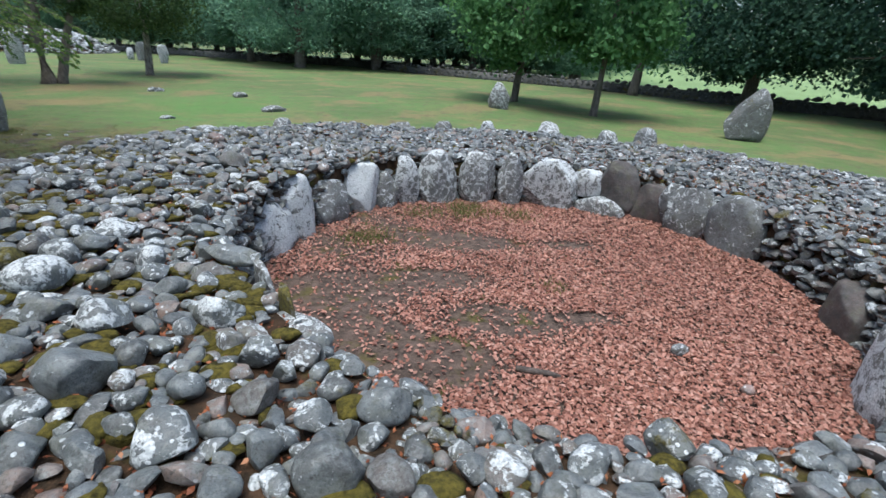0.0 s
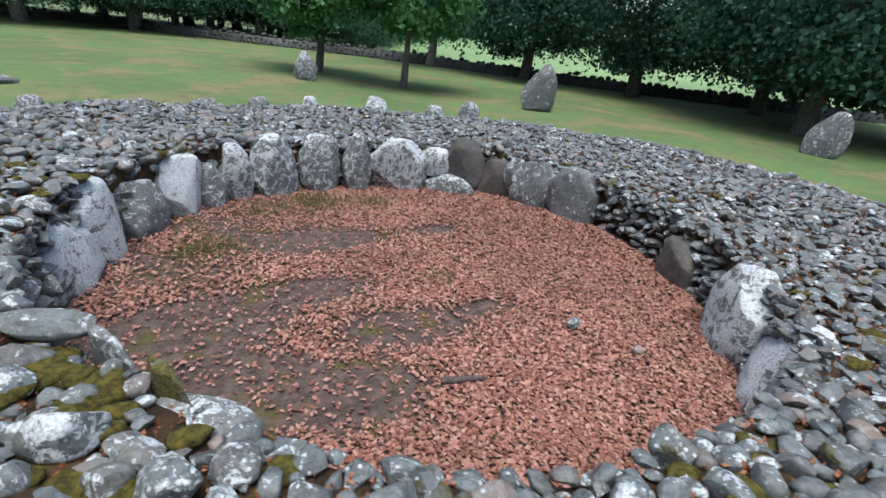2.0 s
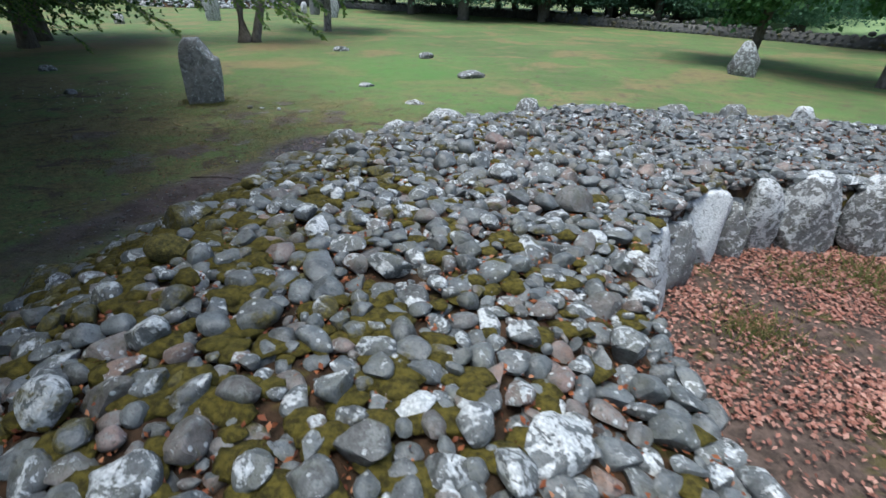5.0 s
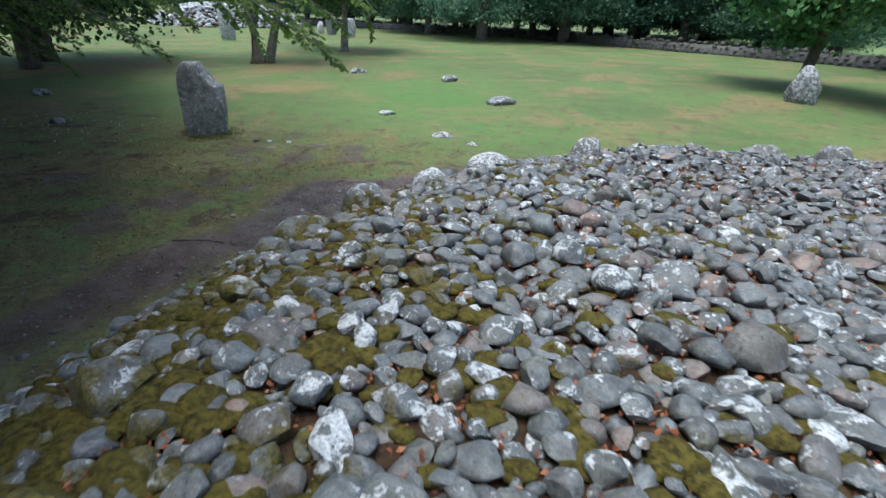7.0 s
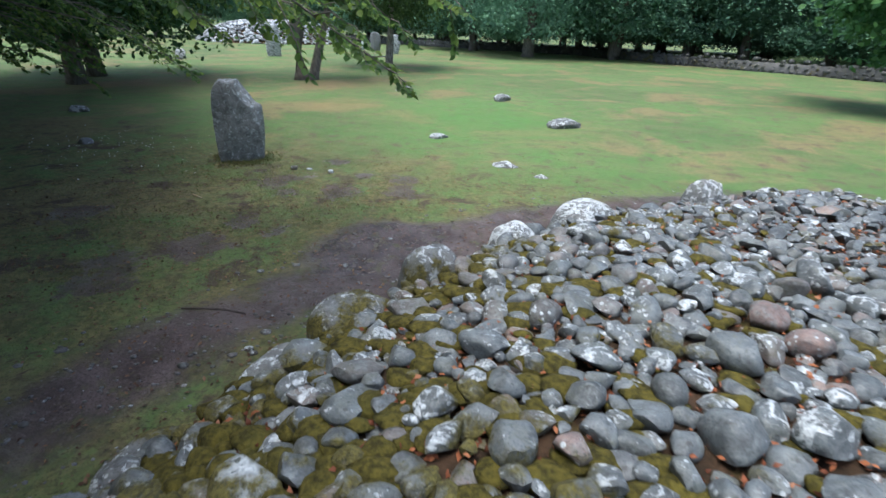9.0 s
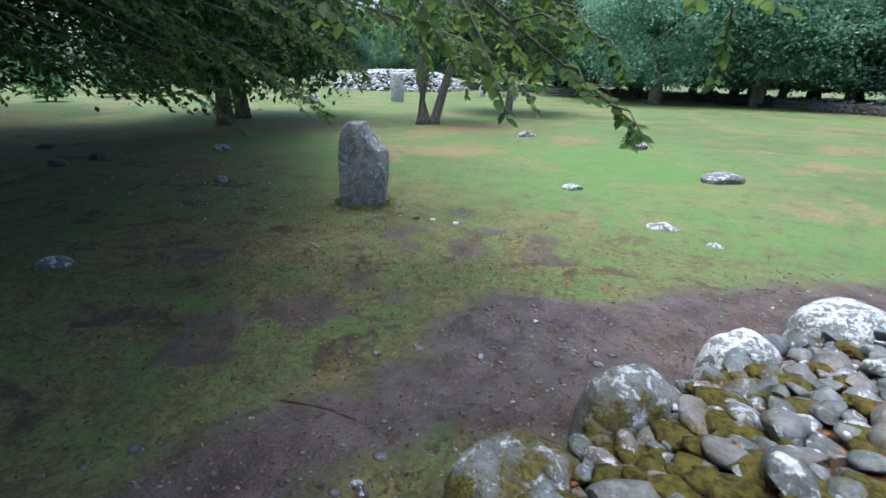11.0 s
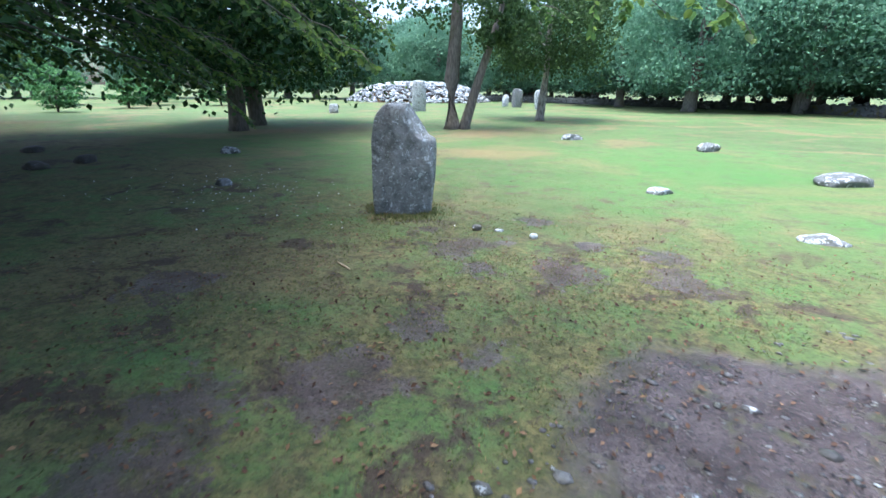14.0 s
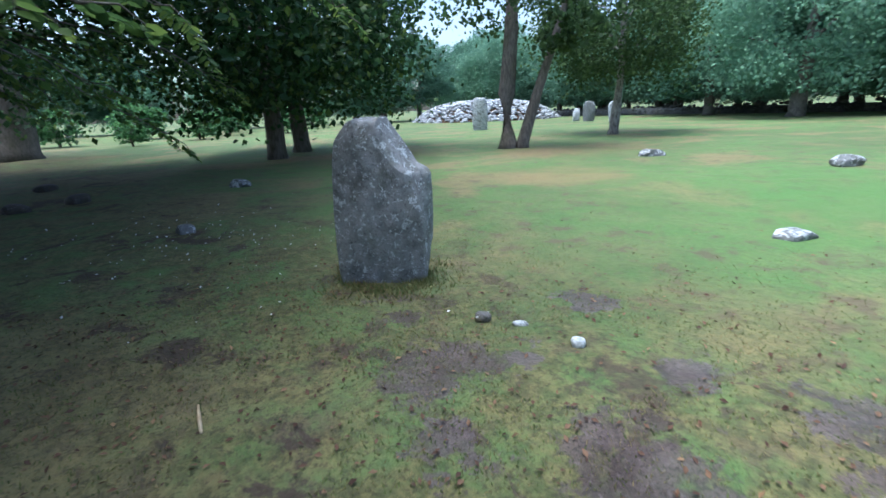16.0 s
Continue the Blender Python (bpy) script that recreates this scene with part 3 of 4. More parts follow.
        out[i] = np.array(e.to_matrix())
    return out


PROTO = {s: [rock(s, np.random.default_rng(100 + i), 8 + i % 5, 0.05) for i in range(28)] for s in (1, 2, 3, 4)}
n = len(stones)
rots = spin(rng, n, 0.24)
shape = np.stack([rng.uniform(1.05, 1.6, n), rng.uniform(0.85, 1.12, n), rng.uniform(0.5, 0.95, n)], 1)
zs = cairn_height(stones[:, 0], stones[:, 1])
kindex = rng.integers(0, 28, n)
azs = np.degrees(np.arctan2(stones[:, 1] - CY, stones[:, 0] - CX)) % 360
rads = np.hypot(stones[:, 0] - CX, stones[:, 1] - CY)
walked = (azs > 140) & (azs < 292) & (rads < 8.0)
order = np.argsort(-stones[:, 2] - 10 * walked)
single = set(order[:300 - len(big)].tolist())
look_mats = {"g": STONE_GREY, "w": STONE_PALE, "d": STONE_DARK, "m": STONE_MOSS, "r": STONE_RED}
look_words = {"w": "cobble crusted white with lichen", "d": "smooth dark brown cobble", "m": "cobble padded with olive moss", "r": "reddish sandstone piece"}
big_mesh = {k: [to_mesh("stone", *PROTO[3][i], look_mats[k], sharp=40) for i in range(28)] for k in look_mats}
brng = np.random.default_rng(21)
for i, (x, y, rad, key) in enumerate(big):
    z = float(cairn_height(np.array(x), np.array(y)))
    sh = Vector((brng.uniform(1.0, 1.2), brng.uniform(0.82, 0.98), brng.uniform(0.65, 0.85))) * rad * 0.95
    m = Matrix.LocRotScale((x, y, z + rad * 0.28), Euler((brng.normal(0, 0.22), brng.normal(0, 0.22), brng.uniform(0, 6.28))), sh)
    part("stone", big_mesh[key][int(brng.integers(0, 28))], cairn, look_words.get(key, ""), m)
acc_v, acc_f, base = [], [], 0
for i in range(n):
    x, y, rad = stones[i]
    lift = zs[i] + rad * shape[i, 2] * 0.3 - 0.035 + 0.032 * math.sin(i * 12.9)
    if i in single:
        m = Matrix.Translation((x, y, lift)) @ Matrix(rots[i].tolist()).to_4x4() @ Matrix.Diagonal((*(shape[i] * rad), 1))
        part("stone", big_mesh["gggwgmgd"[i % 8]][kindex[i]], cairn, m=m)
        continue
    v, f = PROTO[3 if walked[i] and rad > 0.07 else (1 if x > 2.5 or y > 10.0 else 2)][kindex[i]]
    acc_v.append((v * shape[i] * rad) @ rots[i].T + (x, y, lift))
    acc_f.append(f + base)
    base += len(v)
# small stones filling the gaps
nf = 2500
pts = np.array([on_cairn(rng) for _ in range(nf)])
fz = cairn_height(pts[:, 0], pts[:, 1])
frot = spin(rng, nf, 0.6)
for i in range(nf):
    v, f = PROTO[1][rng.integers(0, 28)]
    s = rng.uniform(0.025, 0.055) * np.array((rng.uniform(1, 1.4), 1, rng.uniform(0.5, 0.9)))
    acc_v.append((v * s) @ frot[i].T + (pts[i, 0], pts[i, 1], fz[i] - 0.02))
    acc_f.append(f + base)
    base += len(v)
# rubble packed behind and between the kerb slabs
nw = 1500
wrot = spin(rng, nw, 0.3)
for i in range(nw):
    a = rng.uniform(0, 2 * math.pi)
    zt = rng.uniform(-0.2, 0.74)
    r = inner(a) + 0.20 + 0.10 * zt + rng.normal(0, 0.03)
    v, f = PROTO[1][rng.integers(0, 28)]
    s = rng.uniform(0.06, 0.13) * np.array((rng.uniform(1, 1.6), 1, rng.uniform(0.45, 0.75)))
    acc_v.append((v * s) @ wrot[i].T + (CX + r * math.cos(a), CY + r * math.sin(a), zt))
    acc_f.append(f + base)
    base += len(v)
rubble = part("rubble", to_mesh("rubble", np.concatenate(acc_v), np.concatenate(acc_f), STONE, sharp=42), cairn, "loose grey cobbles with pale lichen")
rubble["kind"] = "stuff"
# moss cushions, thickest on the west flank
acc_v, acc_f, base = [], [], 0
mrng = np.random.default_rng(31)
while len(acc_v) < 1900:
    x, y = on_cairn(mrng)
    flank = (-(x - CX) * 0.95 - (y - CY) * 0.3 - 2.5) / 5.0
    lump = 0.5 + 0.5 * math.sin(x * 2.3 + 2 * math.sin(y * 1.1)) * math.sin(y * 2.1)
    if mrng.uniform() > max(0.03, flank) * (0.35 + lump):
        continue
    v, f = PROTO[2][mrng.integers(0, 28)]
    q = mrng.uniform(0.045, 0.115)
    v = v * (1 + 0.12 * np.sin(v[:, :1] * 9 + x) * np.sin(v[:, 1:2] * 8 + y))
    acc_v.append(v * (q * mrng.uniform(0.9, 1.6), q, q * 0.42) + (x, y, float(cairn_height(np.array(x), np.array(y))) - 0.012))
    acc_f.append(f + base)
    base += len(v)
for hx, hy, hr, hn in [(-1.62, 3.3, 0.16, 26), (-1.3, 3.05, 0.14, 16), (-1.75, 3.5, 0.1, 10), (0.3, 2.2, 0.5, 12), (1.5, 2.05, 0.35, 14), (-0.6, 2.4, 0.4, 12), (-2.3, 2.7, 0.6, 22), (-6.6, 6.2, 0.5, 50), (-6.3, 5.0, 0.6, 50)]:
    for _ in range(hn):
        x, y = mrng.normal(hx, hr), mrng.normal(hy, hr)
        az, r = math.atan2(y - CY, x - CX), math.hypot(x - CX, y - CY)
        if not inner(az) + 0.3 < r < outer(az) - 0.15:
            continue
        v, f = PROTO[2][mrng.integers(0, 28)]
        q = mrng.uniform(0.05, 0.12)
        acc_v.append(v * (q * mrng.uniform(0.9, 1.5), q, q * 0.5) + (x, y, float(cairn_height(np.array(x), np.array(y))) - 0.005))
        acc_f.append(f + base)
        base += len(v)
mo = part("moss", to_mesh("moss", np.concatenate(acc_v), np.concatenate(acc_f), MOSS), cairn, "olive-yellow cushions of moss")
mo["kind"] = "stuff"

# inner court
fa = np.linspace(0, 2 * math.pi, 72, endpoint=False)
fv, ff = [(CX, CY, -0.2)], []
for j, r in enumerate((0.9, 1.8, 2.7, 3.4, 4.4)):
    for a in fa:
        x, y = CX + r * math.cos(a), CY + r * math.sin(a)
        fv.append((x, y, float(court_height(np.array(x), np.array(y))) + 0.012 * math.sin(3 * a + r) + (0.02 if j == 4 else 0)))
for i in range(72):
    ff.append((0, 1 + i, 1 + (i + 1) % 72))
    for j in range(4):
        a0, b0 = 1 + 72 * j, 1 + 72 * (j + 1)
        ff.append((a0 + i, b0 + i, b0 + (i + 1) % 72, a0 + (i + 1) % 72))
thing("court_floor", to_mesh("court_floor", fv, ff, FLOOR), "damp brown earth floor inside the ring of stones", "ground", kind="structure")

# inner kerb: azimuth, width, top height, look, outward lean, radius of the face, foot height, squareness
KERB = [
    (167.5, 0.98, 0.56, "w", 0.20, 3.30, -0.4, 3.6), (156.0, 0.62, 0.80, "w", 0.17, 3.38, -0.4, 3.4), (144.0, 0.60, 0.54, "g", 0.10, 3.48, -0.4, 2.8), (131.8, 0.66, 0.66, "w", 0.10, 3.64, -0.4, 4.2),
    (124.2, 0.40, 0.46, "g", 0.08, 3.64, -0.4, 2.8), (117.4, 0.46, 0.70, "g", 0.08, 3.70, -0.4, 3.0), (108.0, 0.68, 0.80, "g", 0.05, 3.62, -0.4, 3.0), (95.6, 0.64, 0.82, "g", 0.05, 3.64, -0.4, 3.2),
    (85.7, 0.46, 0.83, "g", 0.04, 3.60, -0.4, 3.0), (73.6, 1.02, 0.78, "g", 0.04, 3.70, -0.4, 5.0), (58.6, 0.82, 0.16, "g", 0.02, 3.76, -0.4, 3.4), (63.6, 0.56, 0.62, "w", 0.05, 3.95, 0.05, 3.0),
    (55.8, 0.78, 0.84, "d", 0.0, 4.02, -0.4, 3.2), (46.8, 0.86, 0.52, "d", 0.04, 4.08, -0.4, 5.0), (41.3, 0.40, 0.66, "s", 0.04, 4.0, -0.1, 3.0), (35.0, 0.80, 0.78, "s", 0.06, 3.84, -0.4, 3.0),
    (23.8, 0.84, 0.80, "s", 0.06, 3.80, -0.4, 3.2), (-11.5, 0.66, 0.44, "d", 0.05, 3.62, -0.4, 5.0), (-33.2, 0.92, 0.80, "w", 0.12, 3.46, -0.4, 3.2),
    (-46.5, 0.82, 0.66, "w", 0.34, 3.52, -0.4, 3.2), (-57.5, 0.72, 0.60, "w", 0.36, 3.50, -0.4, 3.0), (-70.0, 0.7, 0.58, "g", 0.3, 3.42, -0.4, 3.0),
]
LOOKS = {"w": (SLAB_WHITE, "upright kerb slab almost white with crusted lichen"), "g": (SLAB, "upright grey kerb boulder mottled with pale lichen"),
         "d": (SLAB_DARK, "dark brown kerb slab set back, with recess shade put into its colour"), "s": (SLAB_SHADE, "rounded grey kerb boulder with pale lichen spots, shade put into its colour")}
for i, (az, w, top, look_key, lean, r0, foot, square) in enumerate(KERB):
    a = radians(az)
    d = 0.40 + 0.12 * ((i * 7) % 5) / 5
    rr = r0 + d * 0.45
    left, right = 0.62 + 0.1 * ((i * 3) % 4), 0.58 + 0.11 * ((i * 5) % 4)
    v, f = block(w * 1.2, d, top - foot, 40 + i, n=21, square=square, outline=[(0, -0.85, 0.88), (0.35, -0.97, 1), (0.7, -0.98, 0.97), (1.0, -left, right)], lean=lean, rough=0.04, cuts=16)
    mat, lab = LOOKS[look_key]
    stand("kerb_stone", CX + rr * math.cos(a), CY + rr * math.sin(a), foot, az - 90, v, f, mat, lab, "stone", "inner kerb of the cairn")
# thin slabs on edge at the south-west rim
for i, (x, y, turn, w, top) in enumerate([(-1.45, 3.58, -54, 0.5, 0.93), (-1.11, 3.18, -56, 0.62, 0.92)]):
    v, f = block(w, 0.1, top + 0.3, 70 + i, square=6, outline=[(0, -1, 1), (0.8, -0.97, 1), (1.0, -0.8, 0.7)], cuts=5, rough=0.02)
    stand("kerb_slab", x, y, -0.3, turn, v, f, SLAB_MOSS, "thin grey slab set on edge with a mossy rim", "stone", "inner kerb of the cairn", tip=4)
v, f = block(0.62, 0.42, 0.22, 76, square=3.4)
stand("flat_slab", -1.02, 2.86, 0.56, -38, v, f, SLAB, "broad flat slab mottled with pale lichen at the rim", "stone", tip=8)
v, f = block(0.56, 0.22, 0.14, 75, square=3)
stand("flat_slab", -1.84, 3.74, 0.82, -16, v, f, SLAB_DARK_GREY, "long flat grey slab lying at the rim", "stone")

# outer kerb boulders: azimuth, width, top height
OUTER = [(156.0, 0.62, 0.74, "m"), (148.6, 0.55, 0.72, "g"), (141.5, 0.8, 0.78, "g"), (128.5, 0.6, 0.86, "g"), (122, 0.5, 0.7, "g"), (161.6, 0.8, 0.58, "m"), (166.6, 0.75, 0.42, "m"), (-175, 0.6, 0.5, "m"),
         (172.5, 0.7, 0.38, "m"), (77.2, 0.8, 0.92, "g"), (66.1, 0.72, 0.82, "g"), (59.7, 0.66, 1.0, "g"), (89.2, 0.5, 0.82, "g"), (98, 0.6, 0.76, "g"), (106, 0.62, 0.72, "g"), (-165, 0.7, 0.4, "m"), (45, 0.5, 0.66, "g"), (30, 0.5, 0.6, "g"), (14, 0.5, 0.6, "g")]
for i, (az, w, top, key) in enumerate(OUTER):
    a = radians(az)
    rr = outer(a) + 0.02
    v, f = block(w, w * 0.72, top + 0.2, 90 + i, square=3.2, outline=[(0, -0.95, 0.95), (0.5, -1, 1), (1.0, -0.85, 0.85)], cuts=9)
    stand("kerb_boulder", CX + rr * math.cos(a), CY + rr * math.sin(a), -0.2, az - 90 + (i * 37) % 30 - 15, v, f, SLAB_MOSS if key == "m" else SLAB,
          "kerb boulder padded with olive moss at the cairn's edge" if key == "m" else "grey lichened boulder at the cairn's outer edge", "stone", "outer kerb of the cairn")


# ---- fallen leaves ----
def leaf_cloud(rng, pos, size, tip, curl=0.25, wide=0.55, simple=False):
    """Small pointed leaves, four triangles each (two where simple), at pos (n, 3)."""
    n = len(pos)
    shape0 = np.array([(-1, 0, 0), (-0.1, wide, curl), (1, 0, 0.1), (-0.1, -wide, curl), (0.0, 0, 0)])
    s = size * rng.uniform(0.6, 1.25, n)
    yaw, a, b = rng.uniform(0, 6.28, n), rng.normal(0, tip, n), rng.normal(0, tip, n)
    cy, sy, ca, sa, cb, sb = np.cos(yaw), np.sin(yaw), np.cos(a), np.sin(a), np.cos(b), np.sin(b)
    R = np.empty((n, 3, 3))
    R[:, 0, 0], R[:, 0, 1], R[:, 0, 2] = cy * cb, cy * sb * sa - sy * ca, cy * sb * ca + sy * sa
    R[:, 1, 0], R[:, 1, 1], R[:, 1, 2] = sy * cb, sy * sb * sa + cy * ca, sy * sb * ca - cy * sa
    R[:, 2, 0], R[:, 2, 1], R[:, 2, 2] = -sb, cb * sa, cb * ca
    v = np.einsum("nij,kj->nki", R, shape0) * s[:, None, None] + pos[:, None, :]
    t = np.array([(0, 4, 1), (4, 2, 1), (0, 3, 4), (4, 3, 2)])
    if simple:
        v = v[:, :4]
        f = (np.array([(0, 3, 1), (3, 2, 1)])[None] + 4 * np.arange(n)[:, None, None]).reshape(-1, 3)
        return v.reshape(-1, 3), f
    f = (t[None] + 5 * np.arange(n)[:, None, None]).reshape(-1, 3)
    return v.reshape(-1, 3), f


BARE = [(0.5, 7.0, 0.8, 0.32), (0.85, 4.65, 0.75, 0.33), (1.75, 4.78, 0.4, 0.16), (-0.75, 4.0, 0.75, 0.42), (-1.2, 5.15, 0.7, 0.35), (0.05, 3.85, 0.55, 0.35), (2.0, 7.1, 0.5, 0.15), (-0.1, 5.6, 0.6, 0.25)]
nl = 98000
a = rng.uniform(0, 6.283, nl)
r = np.array([inner(q) + 0.1 for q in a]) * np.sqrt(rng.uniform(0, 1, nl))
lx, ly = CX + r * np.cos(a), CY + r * np.sin(a)
thin = np.zeros(nl)
for bx, by, ba, bb in BARE:
    thin = np.maximum(thin, np.exp(-(((lx - bx) / ba) ** 2 + ((ly - by) / bb) ** 2) * 0.75))
patch = 0.5 + 0.5 * np.sin(lx * 2.1 + 1.5 * np.sin(ly * 1.7)) * np.sin(ly * 2.4 + lx)
west = np.clip((1.4 - lx) / 2.2, 0, 1)
keep = rng.uniform(0, 1, nl) > np.clip(1.35 * thin + west * (0.3 + 0.6 * patch), 0, 0.94)
lp = np.stack([lx, ly, court_height(lx, ly) + 0.015 + rng.uniform(0, 0.03, nl)], 1)[keep]
thing("fallen_leaves", to_mesh("fallen_leaves", *leaf_cloud(rng, lp, 0.029, 0.34, 0.2, 0.6, True), DEAD_LEAF, False), "russet carpet of fallen beech leaves on the court floor", "leaves", kind="stuff")
pts = np.array([on_cairn(rng) for _ in range(60000)])
lz = cairn_height(pts[:, 0], pts[:, 1]) - 0.02 + rng.uniform(-0.03, 0.025, 60000)
thing("leaf_litter", to_mesh("leaf_litter", *leaf_cloud(rng, np.column_stack([pts, lz]), 0.022, 0.6, simple=True), LITTER_LEAF, False), "dead russet leaves caught between the cairn stones", "leaves", kind="stuff")

# things lying in the court
v, f = tube([(0.8, 3.72, -0.15), (0.95, 3.68, -0.14), (1.1, 3.67, -0.145), (1.22, 3.63, -0.15)], [0.03, 0.036, 0.033, 0.02], 8)
thing("stick", to_mesh("stick", v, f, WOOD), "short dark broken branch lying on the leaves", "stick")
for x, y, w, d, h, mat, lab in [(2.585, 4.15, 0.2, 0.13, 0.12, SLAB, "blue-grey cobble lying on the leaves"), (2.97, 3.55, 0.13, 0.11, 0.09, STONE_RED, "small buff cobble lying on the leaves")]:
    v, f = block(w, d, h, int(x * 100), n=7, square=2.6)
    stand("cobble", x, y, float(court_height(np.array(x), np.array(y))) + 0.01, 20, v, f, mat, lab, "stone")


def tufts(rng, x, y, z, spread, count, height):
    """Grass blades, one triangle each."""
    px, py = rng.normal(x, spread, count), rng.normal(y, spread, count)
    return blades(rng, px, py, np.full(count, z), height)


def blades(rng, px, py, pz, height):
    n = len(px)
    a, h = rng.uniform(0, 6.28, n), height * rng.uniform(0.5, 1.2, n)
    w = 0.0035 + 0.05 * h
    lx, ly = rng.normal(0, 0.6, n) * h, rng.normal(0, 0.6, n) * h
    v = np.empty((n, 3, 3))
    v[:, 0] = np.stack([px - np.cos(a) * w, py - np.sin(a) * w, pz], 1)
    v[:, 1] = np.stack([px + np.cos(a) * w, py + np.sin(a) * w, pz], 1)
    v[:, 2] = np.stack([px + lx, py + ly, pz + h], 1)
    return v.reshape(-1, 3), np.arange(n * 3).reshape(-1, 3)


for x, y, sp, c, h in [(-1.15, 6.95, 0.22, 700, 0.1), (1.57, 5.54, 0.1, 160, 0.08), (0.5, 8.45, 0.25, 500, 0.14), (-0.4, 8.3, 0.2, 300, 0.1), (1.4, 8.4, 0.2, 250, 0.12)]:
    thing("grass_tuft", to_mesh("grass_tuft", *tufts(rng, x, y, -0.19, sp, c, h), GRASS_BLADE, False), "thin tuft of yellow-green grass in the court", "grass", kind="stuff")

# ---- standing stones and loose stones on the grass ----
def gz(x, y):
    return float(ground_height(np.array(x), np.array(y)))


v, f = block(0.95, 0.5, 1.72, 305, n=29, square=6, outline=[(0, -1.0, 0.9), (0.3, -0.97, 0.95), (0.6, -0.95, 1.0), (0.73, -0.93, 0.98), (0.77, -0.92, 0.72), (0.9, -0.86, 0.5), (1.0, -0.66, 0.3)], rough=0.03, cuts=12)
stand("standing_stone", -12.37, 12.63, gz(-12.4, 12.6) - 0.2, 44, v, f, MONOLITH, "weathered grey standing stone with a sloping top", "standing stone", "circle of standing stones")
v, f = block(1.7, 0.8, 2.2, 302, n=15, square=3.5, outline=[(0, -1, 1), (0.35, -0.85, 0.98), (0.7, -0.4, 0.92), (1, 0.0, 0.62)])
stand("standing_stone", 11.6, 18.9, gz(11.6, 18.9) - 0.2, -32, v, f, MONOLITH_DARK, "large pointed grey standing stone with yellow lichen", "standing stone", "circle of standing stones")
v, f = block(1.35, 0.7, 1.4, 303, n=13, square=3, outline=[(0, -1, 1), (0.5, -0.75, 0.9), (1, -0.35, 0.25)])
stand("standing_stone", 2.4, 23.8, gz(2.4, 23.8) - 0.2, -5, v, f, SLAB, "squat pointed standing stone crusted with lichen", "standing stone", "circle of standing stones")
v, f = block(1.5, 0.6, 1.8, 304, n=13, square=3.4, outline=[(0, -0.95, 0.8), (0.5, -0.85, 0.95), (1, -0.2, 0.7)])
stand("standing_stone", 19.0, 11.0, -0.2, -60, v, f, SLAB, "pale grey standing stone under dark trees", "standing stone", "circle of standing stones")
v, f = block(1.15, 0.5, 2.3, 305, n=11, square=6, outline=[(0, -1, 1), (1, -0.9, 0.92)])
stand("standing_stone", -31.3, 35.7, -0.15, 40, v, f, SLAB, "tall square-topped standing slab before a far cairn", "standing stone", "circle of standing stones")
for i, (x, y, w, h) in enumerate([(-30, 48.5, 1.0, 1.7), (-31.5, 49, 0.6, 1.1), (-26.5, 46, 0.9, 1.6), (-33.1, 29.0, 0.6, 0.6)]):
    v, f = block(w, 0.5, h + 0.15, 310 + i, n=9, square=4)
    stand("standing_stone", x, y, -0.15, 40, v, f, SLAB, "pale upright stone far across the grass", "standing stone", "circle of standing stones")

LOOSE = [(-7.45, 14.55, 0.6, 0.16, 0.3), (-9.75, 16.5, 0.6, 0.18, 0.35), (-10.0, 23.2, 0.75, 0.38, 0.45), (-14.4, 23.8, 0.8, 0.33, 0.4), (-7.1, 19.5, 1.1, 0.36, 0.7),
         (-6.62, 14.1, 0.35, 0.08, 0.2), (-19.65, 14.05, 0.6, 0.28, 0.35), (-15.9, 11.8, 0.35, 0.2, 0.25), (-20.6, 11.2, 0.55, 0.28, 0.45), (-23.4, 10.9, 0.6, 0.25, 0.45), (-20.2, 10.2, 0.5, 0.28, 0.4), (-13.2, 8.0, 0.45, 0.16, 0.35)]
for i, (x, y, w, h, d) in enumerate(LOOSE):
    v, f = block(w * 0.95, d * 0.95, h * 0.62 + 0.1, 330 + i, n=15, square=2.8, outline=[(0, -1, 1), (0.6, -0.9, 0.95), (1, -0.45 - 0.1 * (i % 4), 0.4 + 0.12 * (i % 5))], rough=0.05)
    stand("boulder", x, y, gz(x, y) - 0.1, 35 + (i * 53) % 60 - 30, v, f, SLAB_SHADE if i in (2, 3, 4, 6, 11) else (SLAB_DARK if i in (8, 9, 10) else SLAB), "low lichened boulder lying in the grass", "stone", "boulders in the grass")

# ---- far cairn ----
far = tagged(new("far_cairn"), "large round cairn of pale grey stones across the grass", "cairn")
fc = (-49.5, 57.5)
hv, hf = [], []
for i in range(7):
    s = i / 6
    for j in range(40):
        a = j / 40 * 2 * math.pi
        r = 9.2 * (1 - s) ** 0.5 if i else 9.4
        hv.append((fc[0] + r * math.cos(a), fc[1] + r * math.sin(a), 2.3 * (1 - (1 - s) ** 1.7) - 0.1))
for i in range(6):
    for j in range(40):
        hf.append((i * 40 + j, i * 40 + (j + 1) % 40, (i + 1) * 40 + (j + 1) % 40, (i + 1) * 40 + j))
part("mound", to_mesh("far_mound", hv, hf, LITTER), far)
acc_v, acc_f, base = [], [], 0
for i in range(2600):
    a, s = rng.uniform(0, 6.28), rng.uniform(0, 1) ** 1.2
    r = 9.3 * (1 - s) ** 0.5
    v, f = PROTO[1][rng.integers(0, 28)]
    q = rng.uniform(0.14, 0.3)
    acc_v.append(v * (q * 1.3, q, q * 0.7) + (fc[0] + r * math.cos(a), fc[1] + r * math.sin(a), 2.3 * (1 - (1 - s) ** 1.7)))
    acc_f.append(f + base)
    base += len(v)
fr = part("rubble", to_mesh("far_rubble", np.concatenate(acc_v), np.concatenate(acc_f), FAR_STONE), far, "heaped pale stones")
